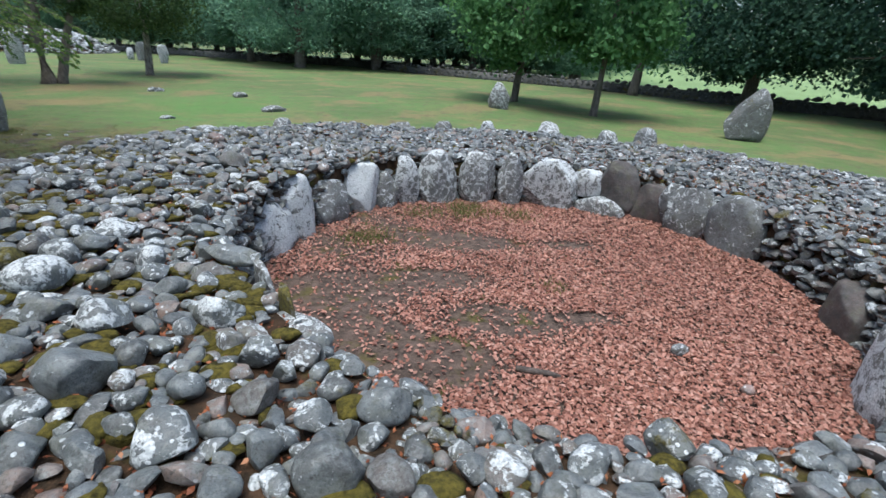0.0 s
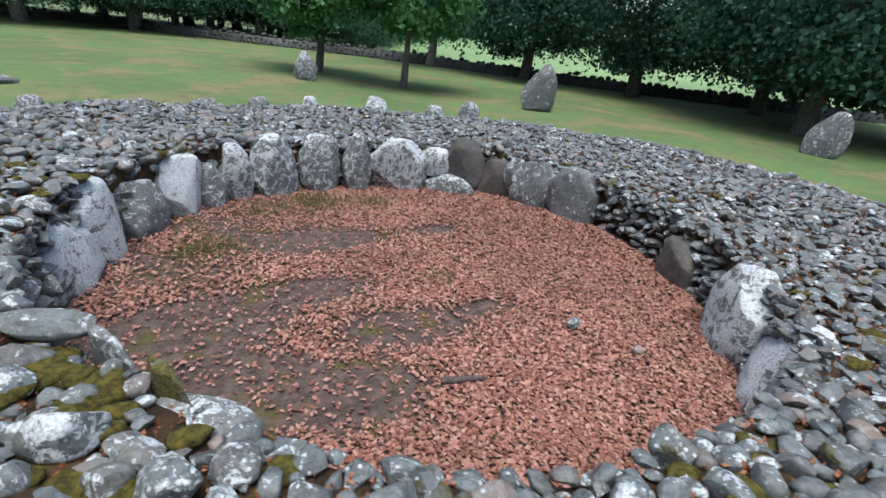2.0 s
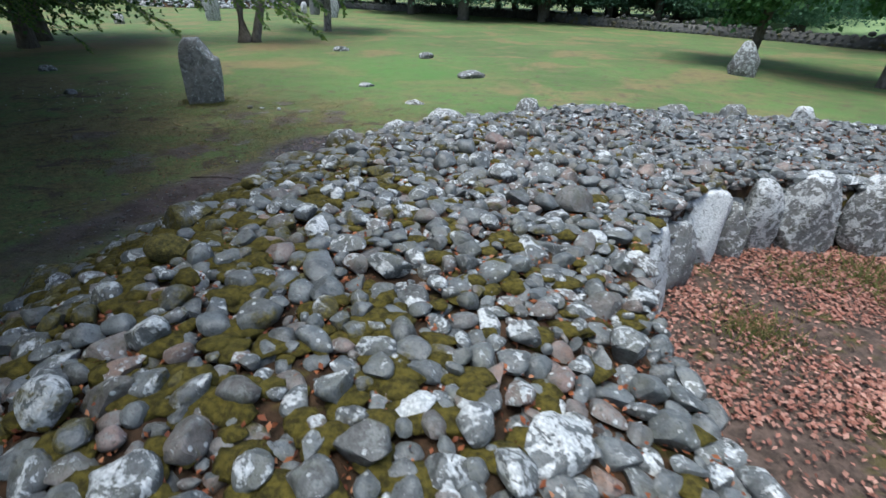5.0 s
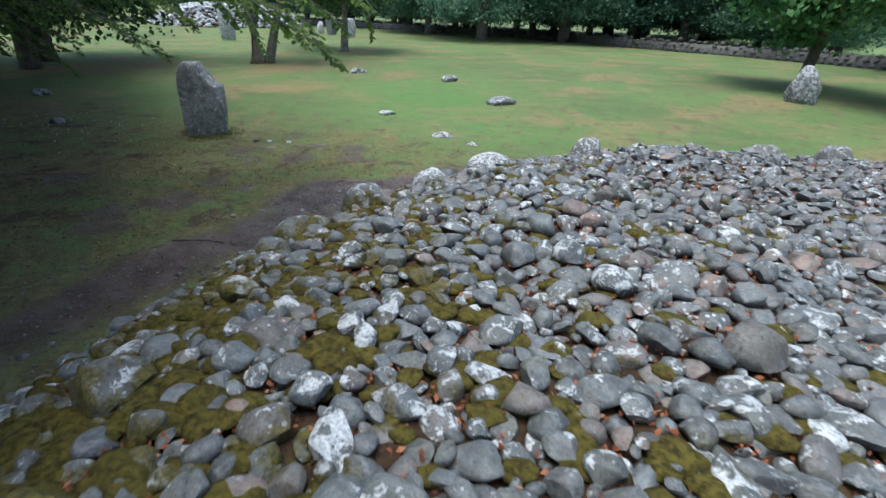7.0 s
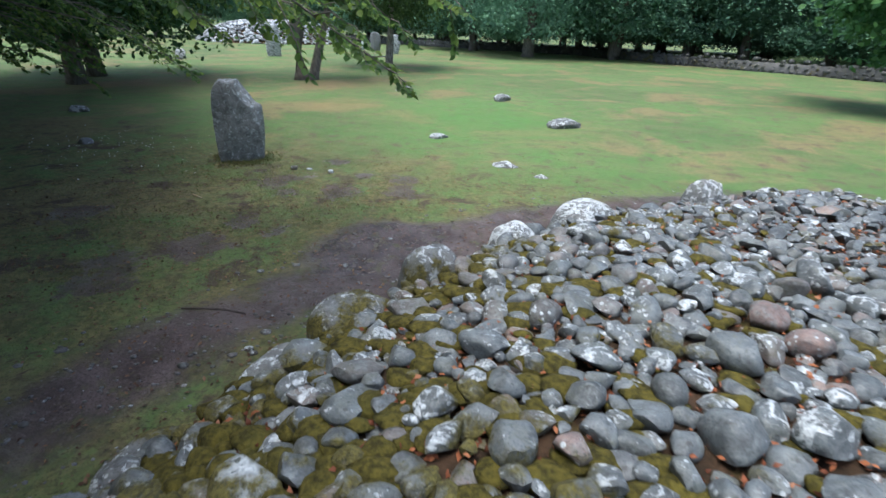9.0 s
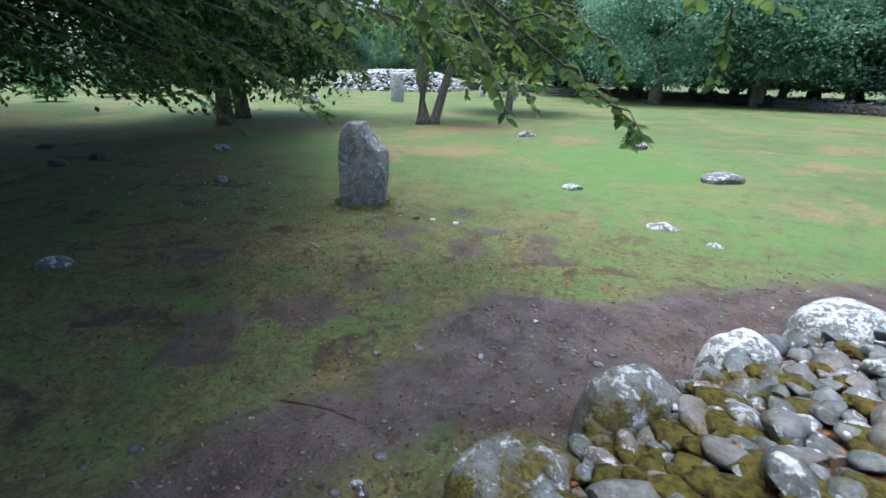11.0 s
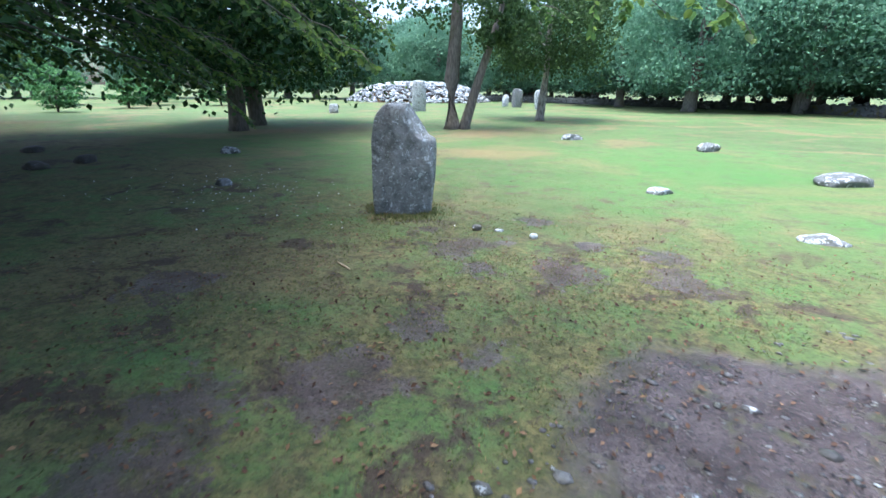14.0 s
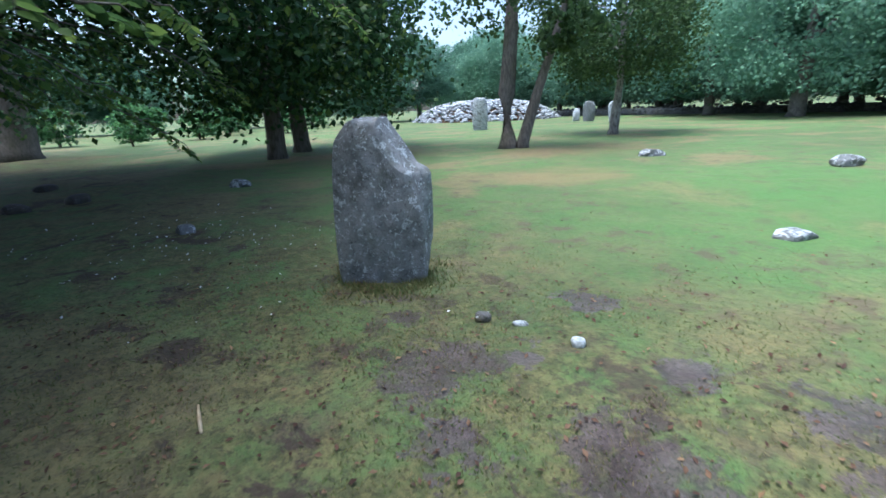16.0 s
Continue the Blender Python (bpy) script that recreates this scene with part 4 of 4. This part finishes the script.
fr["kind"] = "stuff"


# ---- trees ----
def join(pieces):
    v, f = [], []
    for pv, pf in pieces:
        o = len(v)
        v.extend(pv)
        f.extend(tuple(i + o for i in face) for face in pf)
    return v, f


def trunk_pieces(rng, height, radius, stems=1, lean=0.1, limbs=7, spread=3.0, first=2.2):
    """Stems that fork into limbs. Returns the pieces and the limb ends."""
    pieces, ends = [], []
    for s in range(stems):
        a = rng.uniform(0, 6.28) if stems > 1 else 0
        off = Vector((math.cos(a), math.sin(a), 0)) * (radius * 0.8 if stems > 1 else 0)
        top = Vector((rng.normal(0, lean) * height, rng.normal(0, lean) * height, height)) + off * height * 0.25
        p = []
        for i in range(8):
            q = i / 7
            p.append(off.lerp(top, q) + Vector((0.12 * math.sin(4 * q + a), 0.12 * math.cos(3 * q + a) - 0.12, 0)) + Vector((0, 0, -0.15 if i == 0 else 0)))
        rad = [radius * (1.55 if i == 0 else (1.15 if i == 1 else 1)) * (1 - 0.8 * (i / 7)) for i in range(8)]
        if height > 5:
            p.insert(1, off.lerp(top, 0.04))
            rad.insert(1, radius * 1.1)
        pieces.append(tube(p, rad))
        for k in range(limbs):
            q = max(first / height, 0.2) + (1 - max(first / height, 0.2)) * (k + rng.uniform(0, 0.8)) / limbs
            q = min(q, 0.95)
            st = off.lerp(top, q)
            b = rng.uniform(0, 6.28)
            ln = spread * (1.1 - 0.6 * q) * rng.uniform(0.7, 1.1)
            en = st + Vector((math.cos(b) * ln, math.sin(b) * ln, ln * rng.uniform(0.1, 0.6)))
            md = st.lerp(en, 0.5) + Vector((0, 0, 0.15 * ln))
            r0 = radius * 0.38 * (1 - 0.6 * q)
            pieces.append(tube([st, md, en], [r0, r0 * 0.6, r0 * 0.2], 5))
            ends += [md, en]
    return pieces, ends


def crown_points(rng, n, centre, size, clumps, hang=0.0, hollow=0.62):
    """Leaf places in uneven clumps over an ellipsoid."""
    d = rng.normal(size=(clumps, 3))
    d /= np.linalg.norm(d, axis=1)[:, None]
    rad = hollow + (1 - hollow) * rng.uniform(0, 1, clumps) ** 0.6
    c = d * rad[:, None] * rng.uniform(0.8, 1.12, clumps)[:, None] * np.array(size) + np.array(centre)
    w = rng.integers(0, clumps, n)
    s = np.array((0.15, 0.15, 0.06)) * np.array(size).mean()
    q = rng.normal(size=(n, 3))
    q[:, 2] = np.abs(q[:, 2]) - 0.35 * (q[:, 0] ** 2 + q[:, 1] ** 2)
    p = c[w] + q * s
    if hang:
        p[:, 2] -= hang * rng.uniform(0, 1, n) ** 2 * (np.hypot(p[:, 0] - centre[0], p[:, 1] - centre[1]) / size[0])
    return p


def tree(name, seed, height, radius, crown_c, crown_s, leaves, leaf_size, clumps, leaf_mat, bark, label, stems=1, hang=0.0, limbs=8, tip=0.6, lean=0.04, group="trees round the grass", clear=1.0):
    rng = np.random.default_rng(seed)
    ob = tagged(new(name), label, "tree", group)
    pieces, _ = trunk_pieces(rng, height, radius, stems, lean, limbs, crown_s[0] * 0.75, max(1.2, crown_c[2] - crown_s[2] * 0.9))
    tv, tf = join(pieces)
    part("trunk", to_mesh("trunk", tv, tf, bark), ob)
    p = crown_points(rng, leaves, crown_c, crown_s, clumps, hang)
    p = p[p[:, 2] > clear + 0.5 * np.sin(p[:, 0] * 1.3) * np.sin(p[:, 1] * 1.1)]
    part("crown", to_mesh("crown", *leaf_cloud(rng, p, leaf_size, tip * 1.6, 0.15, 0.7, simple=True), leaf_mat, False), ob)
    return ob


def place(ob, x, y, turn=0.0, z=None):
    ob.matrix_world = pose(x, y, gz(x, y) - 0.05 if z is None else z, 0, 0, turn)
    return ob


# trees near the circle
place(tree("maple_tree", 501, 6.5, 0.17, (0, 0, 5.4), (3.4, 3.4, 3.2), 16000, 0.14, 70, SYCAMORE_LEAF, BARK, "several-stemmed young maple tree with bright green leaves", stems=3, hang=0.8), 3.65, 28.4, 20)
place(tree("maple_tree", 502, 7.0, 0.17, (0, 0, 5.6), (3.3, 3.3, 3.3), 16000, 0.14, 70, SYCAMORE_LEAF, BARK, "slender young maple tree with bright green leaves", hang=0.8), 7.3, 24.3, 70)
place(tree("maple_tree", 503, 9.0, 0.35, (0, 0, 7.4), (4.2, 4.2, 4.4), 8000, 0.17, 120, SYCAMORE_LEAF, BARK, "mature maple tree beside the field wall", hang=0.8), 15.0, 40.5, 70)
place(tree("birch_tree", 504, 8.0, 0.2, (0, 0, 5.4), (3.6, 3.6, 3.0), 16000, 0.1, 150, BIRCH_LEAF, BIRCH_BARK, "birch tree with pale patchy bark and fine leaves", stems=2, hang=1.6, lean=0.02), -20.1, 32.7, 10)
vtree = tagged(new("beech_tree"), "slender tree with two bare grey stems spreading from one base", "tree", "trees round the grass")
vrng = np.random.default_rng(505)
for nm, pts_, rad_ in (("stem", [(0, 0, -0.15), (0, 0, 0.25), (-0.05, 0, 2), (0.1, 0.1, 4.2), (0.05, 0.2, 7.5)], [0.5, 0.34, 0.3, 0.24, 0.08]),
                       ("stem", [(0.4, 0.3, -0.15), (0.45, 0.35, 0.3), (0.85, 0.65, 2), (1.25, 0.98, 3.6), (1.9, 1.5, 6.5)], [0.3, 0.22, 0.17, 0.14, 0.05])):
    part(nm, to_mesh(nm, *tube(pts_, rad_, 10), BARK), vtree)
vp = np.concatenate([crown_points(vrng, 6500, (0.3, 0.3, 7.2), (3.0, 3.0, 3.2), 90, 0.8), crown_points(vrng, 1500, (2.0, 1.2, 4.2), (1.3, 1.3, 0.9), 24, 0.3)])
part("crown", to_mesh("crown", *leaf_cloud(vrng, vp, 0.1, 1.0, 0.15, 0.7, True), BIRCH_LEAF, False), vtree)
place(vtree, -20.0, 24.3, 0)
place(tree("beech_tree", 506, 9.0, 0.3, (0, 0, 5.8), (5.2, 5.2, 4.0), 20000, 0.12, 190, BEECH_LEAF, BARK, "beech tree with low drooping dark green boughs", hang=2.6), -25.6, 17.8, 0)
place(tree("beech_tree", 507, 9.0, 0.32, (0, 0, 6.0), (5.0, 5.0, 4.2), 15000, 0.12, 160, BEECH_LEAF, BARK, "beech tree with low drooping dark green boughs", hang=2.4), -27.6, 19.9, 140)
place(tree("beech_tree", 508, 11.0, 0.9, (0, 0, 7.5), (7, 7, 6), 9000, 0.14, 150, BEECH_LEAF, BARK, "great dark beech tree with a thick trunk", hang=3.0), -38.3, 11.0, 140)

# dark drooping trees beyond the big stone
dark_a = tree("beech_tree", 520, 11.0, 0.42, (0, 0, 7.0), (6.2, 6.2, 5.2), 42000, 0.145, 130, DARK_LEAF, BARK, "dark beech tree with boughs sweeping low", hang=1.8, limbs=11, clear=1.5, group="dark trees along the wall")
place(dark_a, 21.4, 35.5, 0)
for x, y, t in [(25.5, 27.5, 80), (30.5, 21.5, 150), (24.5, 15.0, 230), (31.0, 13.5, 300), (38, 24, 20), (28, 6, 110)]:
    copy_thing(dark_a, pose(x, y, -0.05, 0, 0, t))

# woodland round the grass; its leaf colours carry the distance haze
wood_a = tree("sycamore_tree", 530, 13, 0.5, (0, 0, 7.6), (6.8, 6.8, 6.0), 36000, 0.15, 130, FAR_LEAF, BARK, "broad sycamore tree at the wood's edge, blue-green haze put into its leaf colour", hang=1.8, limbs=10, clear=1.5, group="woodland trees")
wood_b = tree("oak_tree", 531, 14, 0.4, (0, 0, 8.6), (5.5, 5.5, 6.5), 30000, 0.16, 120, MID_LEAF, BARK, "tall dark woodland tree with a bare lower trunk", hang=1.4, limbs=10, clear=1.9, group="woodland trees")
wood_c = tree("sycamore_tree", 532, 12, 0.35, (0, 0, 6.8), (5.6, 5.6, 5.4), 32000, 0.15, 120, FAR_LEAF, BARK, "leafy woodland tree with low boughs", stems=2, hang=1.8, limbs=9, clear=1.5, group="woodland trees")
place(wood_a, -16.0, 53.0, 0)
place(wood_b, 2.6, 58.0, 0)
place(wood_c, -8.5, 56.5, 0)
WOODS = []
wr = random.Random(5)
for k in range(16):
    q = k / 15
    WOODS.append((-72 + 84 * q + wr.uniform(-2, 2), 74 - 10 * q + wr.uniform(-3, 3)))
for k in range(12):
    q = k / 11
    WOODS.append((-84 + 110 * q + wr.uniform(-3, 3), 86 - 10 * q + wr.uniform(-3, 3)))
for k in range(9):
    q = k / 8
    WOODS.append((-66 - 14 * q + wr.uniform(-4, 4), 62 - 56 * q + wr.uniform(-3, 3)))
# unseen trees to the south and south-west, added to block sky light
for x, y in [(-15, -8), (-26, -4), (-7, -14), (4, -16), (15, -12), (-22, -14)]:
    WOODS.append((x, y))
for x, y in [(-2, 58.5), (8.5, 56), (13, 52), (-24, 60), (20, 74), (62, 8), (75, 60), (90, 44), (60, 85)]:
    WOODS.append((x, y))
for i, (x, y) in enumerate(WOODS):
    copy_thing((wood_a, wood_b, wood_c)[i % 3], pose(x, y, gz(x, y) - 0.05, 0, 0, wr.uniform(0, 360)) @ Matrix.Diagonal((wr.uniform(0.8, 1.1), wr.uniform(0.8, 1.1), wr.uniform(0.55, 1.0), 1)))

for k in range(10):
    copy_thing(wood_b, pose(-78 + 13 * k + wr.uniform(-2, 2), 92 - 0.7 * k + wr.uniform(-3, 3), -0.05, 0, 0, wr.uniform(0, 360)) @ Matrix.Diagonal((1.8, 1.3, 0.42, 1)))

# shrubs at the west edge
def shrub(seed, size):
    srg = np.random.default_rng(seed)
    ob = tagged(new("shrub"), "leafy green shrub in rough grass at the field's edge", "shrub", "shrubs at the field's edge")
    st = [tube([(0, 0, -0.1), (srg.normal(0, 0.2), srg.normal(0, 0.2), size * 0.5), (srg.normal(0, 0.5), srg.normal(0, 0.5), size)], [0.05, 0.035, 0.01], 5) for _ in range(5)]
    sv, sf = join(st)
    part("stem", to_mesh("stem", sv, sf, BARK), ob)
    sp = crown_points(srg, 2600, (0, 0, size * 0.62), (size * 0.8, size * 0.8, size * 0.55), 40, 0, 0.3)
    sp = sp[sp[:, 2] > 0.05]
    part("crown", to_mesh("crown", *leaf_cloud(srg, sp, 0.11, 0.7, 0.15, 0.6, True), SYCAMORE_LEAF, False), ob)
    return ob


bush = place(shrub(601, 1.8), -47, 22)
for x, y, k in [(-52, 26, 1.3), (-44, 17, 0.8), (-56, 20, 1.6), (-49, 30, 1.1), (-60, 30, 1.4), (-50, 14, 1.2), (-57, 37, 1.3)]:
    copy_thing(bush, pose(x, y, -0.05, 0, 0, x * 31) @ Matrix.Diagonal((k, k, k, 1)))

# ---- field wall: mossy, its stone painted dark for the trees' shade ----
WALL = [(-60, 70), (-13, 62), (-2, 54), (8, 48), (16, 42.5), (24, 33.5), (33, 25.5), (45, 19), (62, 6), (80, -12)]
wall_thing = tagged(new("field_wall"), "mossy dry-stone field wall, tree shade put into its dark stone colour", "wall", kind="structure")
acc_v, acc_f, base = [], [], 0
wrg = np.random.default_rng(11)
for (x0, y0), (x1, y1) in zip(WALL, WALL[1:]):
    ln = math.hypot(x1 - x0, y1 - y0)
    turn = math.atan2(y1 - y0, x1 - x0)
    c, s = math.cos(turn), math.sin(turn)
    for row in range(3):
        u = wrg.uniform(0, 0.3)
        while u < ln:
            w = wrg.uniform(0.35, 0.7)
            v, f = PROTO[1][wrg.integers(0, 28)]
            q = v * (w * 0.62, 0.36 - 0.03 * row, 0.23)
            px, py = x0 + (u + w / 2) / ln * (x1 - x0), y0 + (u + w / 2) / ln * (y1 - y0)
            acc_v.append(np.stack([q[:, 0] * c - q[:, 1] * s + px, q[:, 0] * s + q[:, 1] * c + py, q[:, 2] + 0.15 + 0.3 * row + wrg.normal(0, 0.02 + 0.04 * row)], 1))
            acc_f.append(f + base)
            base += len(v)
            u += w
    core = np.array([(u0, q0, z0) for u0 in (0, ln) for q0 in (-0.2, 0.2) for z0 in (-0.1, 0.72)])
    acc_v.append(np.stack([x0 + core[:, 0] * c - core[:, 1] * s, y0 + core[:, 0] * s + core[:, 1] * c, core[:, 2]], 1))
    acc_f.append(np.array([(0, 1, 3), (0, 3, 2), (4, 6, 7), (4, 7, 5), (0, 4, 5), (0, 5, 1), (2, 3, 7), (2, 7, 6), (1, 5, 7), (1, 7, 3)]) + base)
    base += 8
fw = part("stonework", to_mesh("stonework", np.concatenate(acc_v), np.concatenate(acc_f), WALL_STONE), wall_thing)
fw["kind"] = "stuff"

# ---- overhanging beech ----
over = tagged(new("beech_tree"), "large beech tree whose leafy boughs hang over the grass", "tree", "trees round the grass")
orng = np.random.default_rng(77)
TX, TY = -17.0, 0.8
pcs = [tube([(TX, TY, -0.2), (TX, TY, 0.3), (TX + 0.1, TY, 3), (TX - 0.1, TY + 0.2, 7), (TX, TY, 12)], [0.95, 0.7, 0.58, 0.45, 0.15], 12)]


def ovate(rng, pos, along, size):
    """Broad pointed leaves with a folded midrib, at pos, each pointing along its own way."""
    n = len(pos)
    base_shape = np.array([(0, 0, 0), (0.45, 0.6, 0.06), (1.15, 0.58, 0.04), (1.85, 0, -0.1), (1.15, -0.58, 0.04), (0.45, -0.6, 0.06), (0.5, 0, -0.04), (1.15, 0, -0.06)])
    tri = np.array([(0, 6, 1), (1, 6, 7), (1, 7, 2), (2, 7, 3), (0, 5, 6), (5, 7, 6), (5, 4, 7), (4, 3, 7)])
    x = along + rng.normal(size=(n, 3)) * 0.25
    x /= np.linalg.norm(x, axis=1)[:, None]
    up = np.array((0, 0, 1.0)) + rng.normal(size=(n, 3)) * 0.45
    y = np.cross(up, x)
    y /= np.linalg.norm(y, axis=1)[:, None]
    z = np.cross(x, y)
    s = size * rng.uniform(0.7, 1.2, n)
    v = pos[:, None] + s[:, None, None] * (base_shape[None, :, :1] * x[:, None] + base_shape[None, :, 1:2] * y[:, None] + base_shape[None, :, 2:] * z[:, None])
    return v.reshape(-1, 3), (tri[None] + 8 * np.arange(n)[:, None, None]).reshape(-1, 3)


# tips of the low boughs
TIPS = [(-6.78, 8.75, 2.12), (-7.1, 9.4, 2.45), (-7.55, 9.6, 2.6), (-8.1, 10.3, 2.4), (-9.05, 11.2, 2.25), (-9.1, 10.5, 2.65), (-10.0, 10.25, 2.35), (-12.0, 11.0, 2.05), (-13.8, 9.9, 1.85),
        (-14.6, 9.1, 2.1), (-11.1, 9.5, 2.45), (-10.7, 10.3, 1.85), (-14.6, 11.5, 1.35), (-13.8, 10.9, 1.75), (-15.3, 12.6, 1.8), (-12.4, 10.2, 1.9), (-8.4, 11.1, 2.1), (-6.5, 8.9, 2.6),
        (-16.5, 10.5, 1.8), (-17.5, 12.5, 1.9), (-12.6, 12.6, 2.3), (-10.6, 13.2, 2.5), (-15.5, 8.5, 2.0), (-18.5, 10.0, 1.8)]
places, ways, twig_pcs = [], [], []
for bx, by, bz in TIPS:
    en = Vector((bx, by, bz))
    st = Vector((TX, TY, orng.uniform(4.0, 6.5)))
    far_in = Vector((st.x - en.x, st.y - en.y, 0)).normalized()
    knee = en + far_in * 1.7 + Vector((0, 0, 0.75))
    pcs.append(tube([st, st.lerp(knee, 0.5) + Vector((0, 0, 0.7)), knee], [0.12, 0.045, 0.012], 6))
    mid = knee.lerp(en, 0.55) + Vector((0, 0, 0.18))
    twig_pcs.append(tube([knee, mid, en], [0.011, 0.008, 0.004], 5))
    side = Vector((-far_in.y, far_in.x, 0))
    for k in range(15):
        q = k / 14
        p0 = (knee.lerp(mid, q / 0.55) if q < 0.55 else mid.lerp(en, (q - 0.55) / 0.45))
        way = (side * (1 if k % 2 else -1) * orng.uniform(0.5, 1.0) - far_in * orng.uniform(0.3, 0.9) + Vector((0, 0, orng.uniform(-0.7, 0.1)))).normalized()
        ln = orng.uniform(0.3, 0.75) * (1.15 - 0.6 * q)
        p1 = p0 + way * ln + Vector((0, 0, -0.25 * ln))
        twig_pcs.append(tube([p0, p0.lerp(p1, 0.5) + Vector((0, 0, 0.05)), p1], [0.006, 0.004, 0.002], 4))
        m = int(14 + 16 * ln)
        for j in range(m):
            u = (j + 0.5) / m
            c0 = p0.lerp(p1, u)
            w2 = way * 0.6 + way.cross(Vector((0, 0, 1))) * (1 if j % 2 else -1) * 0.8 + Vector((0, 0, -0.35))
            places.append(tuple(c0))
            ways.append(tuple(w2.normalized()))
ov, of = join(pcs)
part("trunk", to_mesh("trunk", ov, of, BARK), over)
tv, tf = join(twig_pcs)
part("twig", to_mesh("twig", tv, tf, BARK), over, "thin drooping twigs")
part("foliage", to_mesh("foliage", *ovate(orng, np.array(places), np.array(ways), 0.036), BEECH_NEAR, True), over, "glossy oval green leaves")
pc = crown_points(orng, 20000, (-18.5, 9.0, 4.3), (7.0, 6.0, 2.6), 220, 0.6, 0.2)
pc = np.concatenate([pc, crown_points(orng, 16000, (-27.0, 8.0, 5.2), (6.5, 5.0, 2.6), 150, 0.6, 0.2)])
pc = pc[(pc[:, 2] > 1.9) & (pc[:, 0] < -11.5)]
part("crown", to_mesh("crown", *leaf_cloud(orng, pc, 0.085, 0.55), BEECH_LEAF, False), over)
# upper crown, mostly out of view, added and cut to shade the west ground
pc = crown_points(orng, 66000, (-16.2, 1.6, 6.8), (11.0, 9.0, 3.2), 340, 0.2, 0.1)
pc = np.concatenate([pc, crown_points(orng, 38000, (-22.4, 9.2, 7.6), (9.6, 6.9, 3.4), 280, 0.2, 0.1)])
pc = pc[(pc[:, 2] > 3.7) & (pc[:, 0] < -5.6 - 1.02 * np.maximum(0, pc[:, 1] - 4)) & ~((pc[:, 1] > 8.5) & (pc[:, 2] < 4.8) & (pc[:, 0] > -16))]
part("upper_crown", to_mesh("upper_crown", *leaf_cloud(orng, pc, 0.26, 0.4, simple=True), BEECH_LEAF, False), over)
for o in over.children:
    if o.name.split(".")[0] != "trunk":
        o["kind"] = "stuff"

# ---- small things on the grass and the path ----
srng = np.random.default_rng(55)
nb = 34000
bx, by = srng.normal(-10.2, 2.2, nb), srng.normal(11.0, 2.2, nb)
br = np.hypot(bx - CX, by - CY)
ok = (br > 8.7) & ~((br > 8.9) & (br < 10.4) & (by - CY > 3.5 + 0.55 * (bx - CX)) & (srng.uniform(0, 1, nb) < 0.93)) & (np.sin(bx * 2.1 + np.sin(by * 1.7)) * np.sin(by * 1.9) < 0.55)
bx, by = bx[ok], by[ok]
fa, fr = srng.uniform(0, 6.283, 1500), srng.normal(0.48, 0.1, 1500)
bx, by = np.concatenate([bx, -12.4 + fr * np.cos(fa)]), np.concatenate([by, 12.6 + 0.7 * fr * np.sin(fa)])
tall = np.where(np.hypot(bx + 12.37, by - 12.63) < 0.75, 0.055, 0.02)
thing("grass", to_mesh("grass", *blades(srng, bx, by, ground_height(bx, by), tall), GRASS_BLADE, False), "short thin grass, mossy green and straw", "grass", kind="stuff")
acc_v, acc_f, base = [], [], 0
for i in range(1700):
    a, r = math.radians(srng.uniform(118, 178)), 8.6 + 2.0 * srng.uniform(0, 1) ** 1.5
    x, y = CX + r * math.cos(a), CY + r * math.sin(a)
    v, f = PROTO[1][srng.integers(0, 28)]
    q = srng.uniform(0.007, 0.026) if i > 44 else srng.uniform(0.035, 0.06)
    acc_v.append(v * (q * 1.3, q, q * 0.4) + (x, y, gz(x, y)))
    acc_f.append(f + base)
    base += len(v)
thing("pebbles", to_mesh("pebbles", np.concatenate(acc_v), np.concatenate(acc_f), PEBBLE), "pebbles pressed into the trodden earth", "stones", kind="stuff")
px, py = srng.uniform(-14, -5.5, 5200), srng.normal(9.5, 2.6, 5200)
ok = np.hypot(px - CX, py - CY) > 8.6
px, py = px[ok], py[ok]
thing("scattered_leaves", to_mesh("scattered_leaves", *leaf_cloud(srng, np.column_stack([px, py, ground_height(px, py) + 0.015]), 0.021, 0.3), OLD_LEAF), "dead leaves scattered over the grass", "leaves", kind="stuff")
dx_, dy_ = srng.normal(-15.2, 1.3, 170), srng.normal(11.6, 1.0, 170)
thing("daisies", to_mesh("daisies", *leaf_cloud(srng, np.column_stack([dx_, dy_, ground_height(dx_, dy_) + 0.03]), 0.013, 0.4, 0.1, 0.9), PETAL), "small white flowers dotted in the grass", "flowers", kind="stuff")
SMALL = [("cobble", -11.0, 12.46, 0.13, 0.1, 0.09, STONE_DARK, "round dark cobble on the grass"), ("cobble", -10.25, 12.56, 0.1, 0.08, 0.08, SLAB_WHITE, "jagged white stone on the grass"), ("cobble", -10.74, 12.58, 0.12, 0.06, 0.05, SLAB_WHITE, "small flat white stone on the grass")]
for i, (nm, x, y, w, d, h, mat, lab) in enumerate(SMALL):
    v, f = block(w, d, h, 400 + i, n=7, square=2.8)
    stand(nm, x, y, gz(x, y) - 0.02, 30, v, f, mat, lab, "stone")
v, f = tube([(px, py, gz(px, py) + 0.014) for px, py in ((-11.2, 10.48), (-11.33, 10.51), (-11.47, 10.55))], [0.008, 0.012, 0.007], 6)
thing("stick", to_mesh("stick", v, f, PALE_WOOD), "bleached splinter of wood on the grass", "stick")
v, f = tube([(px, py, gz(px, py) + 0.01) for px, py in ((-8.89, 8.12), (-8.67, 8.22), (-8.49, 8.28), (-8.27, 8.31))], [0.008, 0.014, 0.013, 0.008], 7)
thing("root", to_mesh("root", v, f, WOOD), "dark tree root across the bare earth", "root")
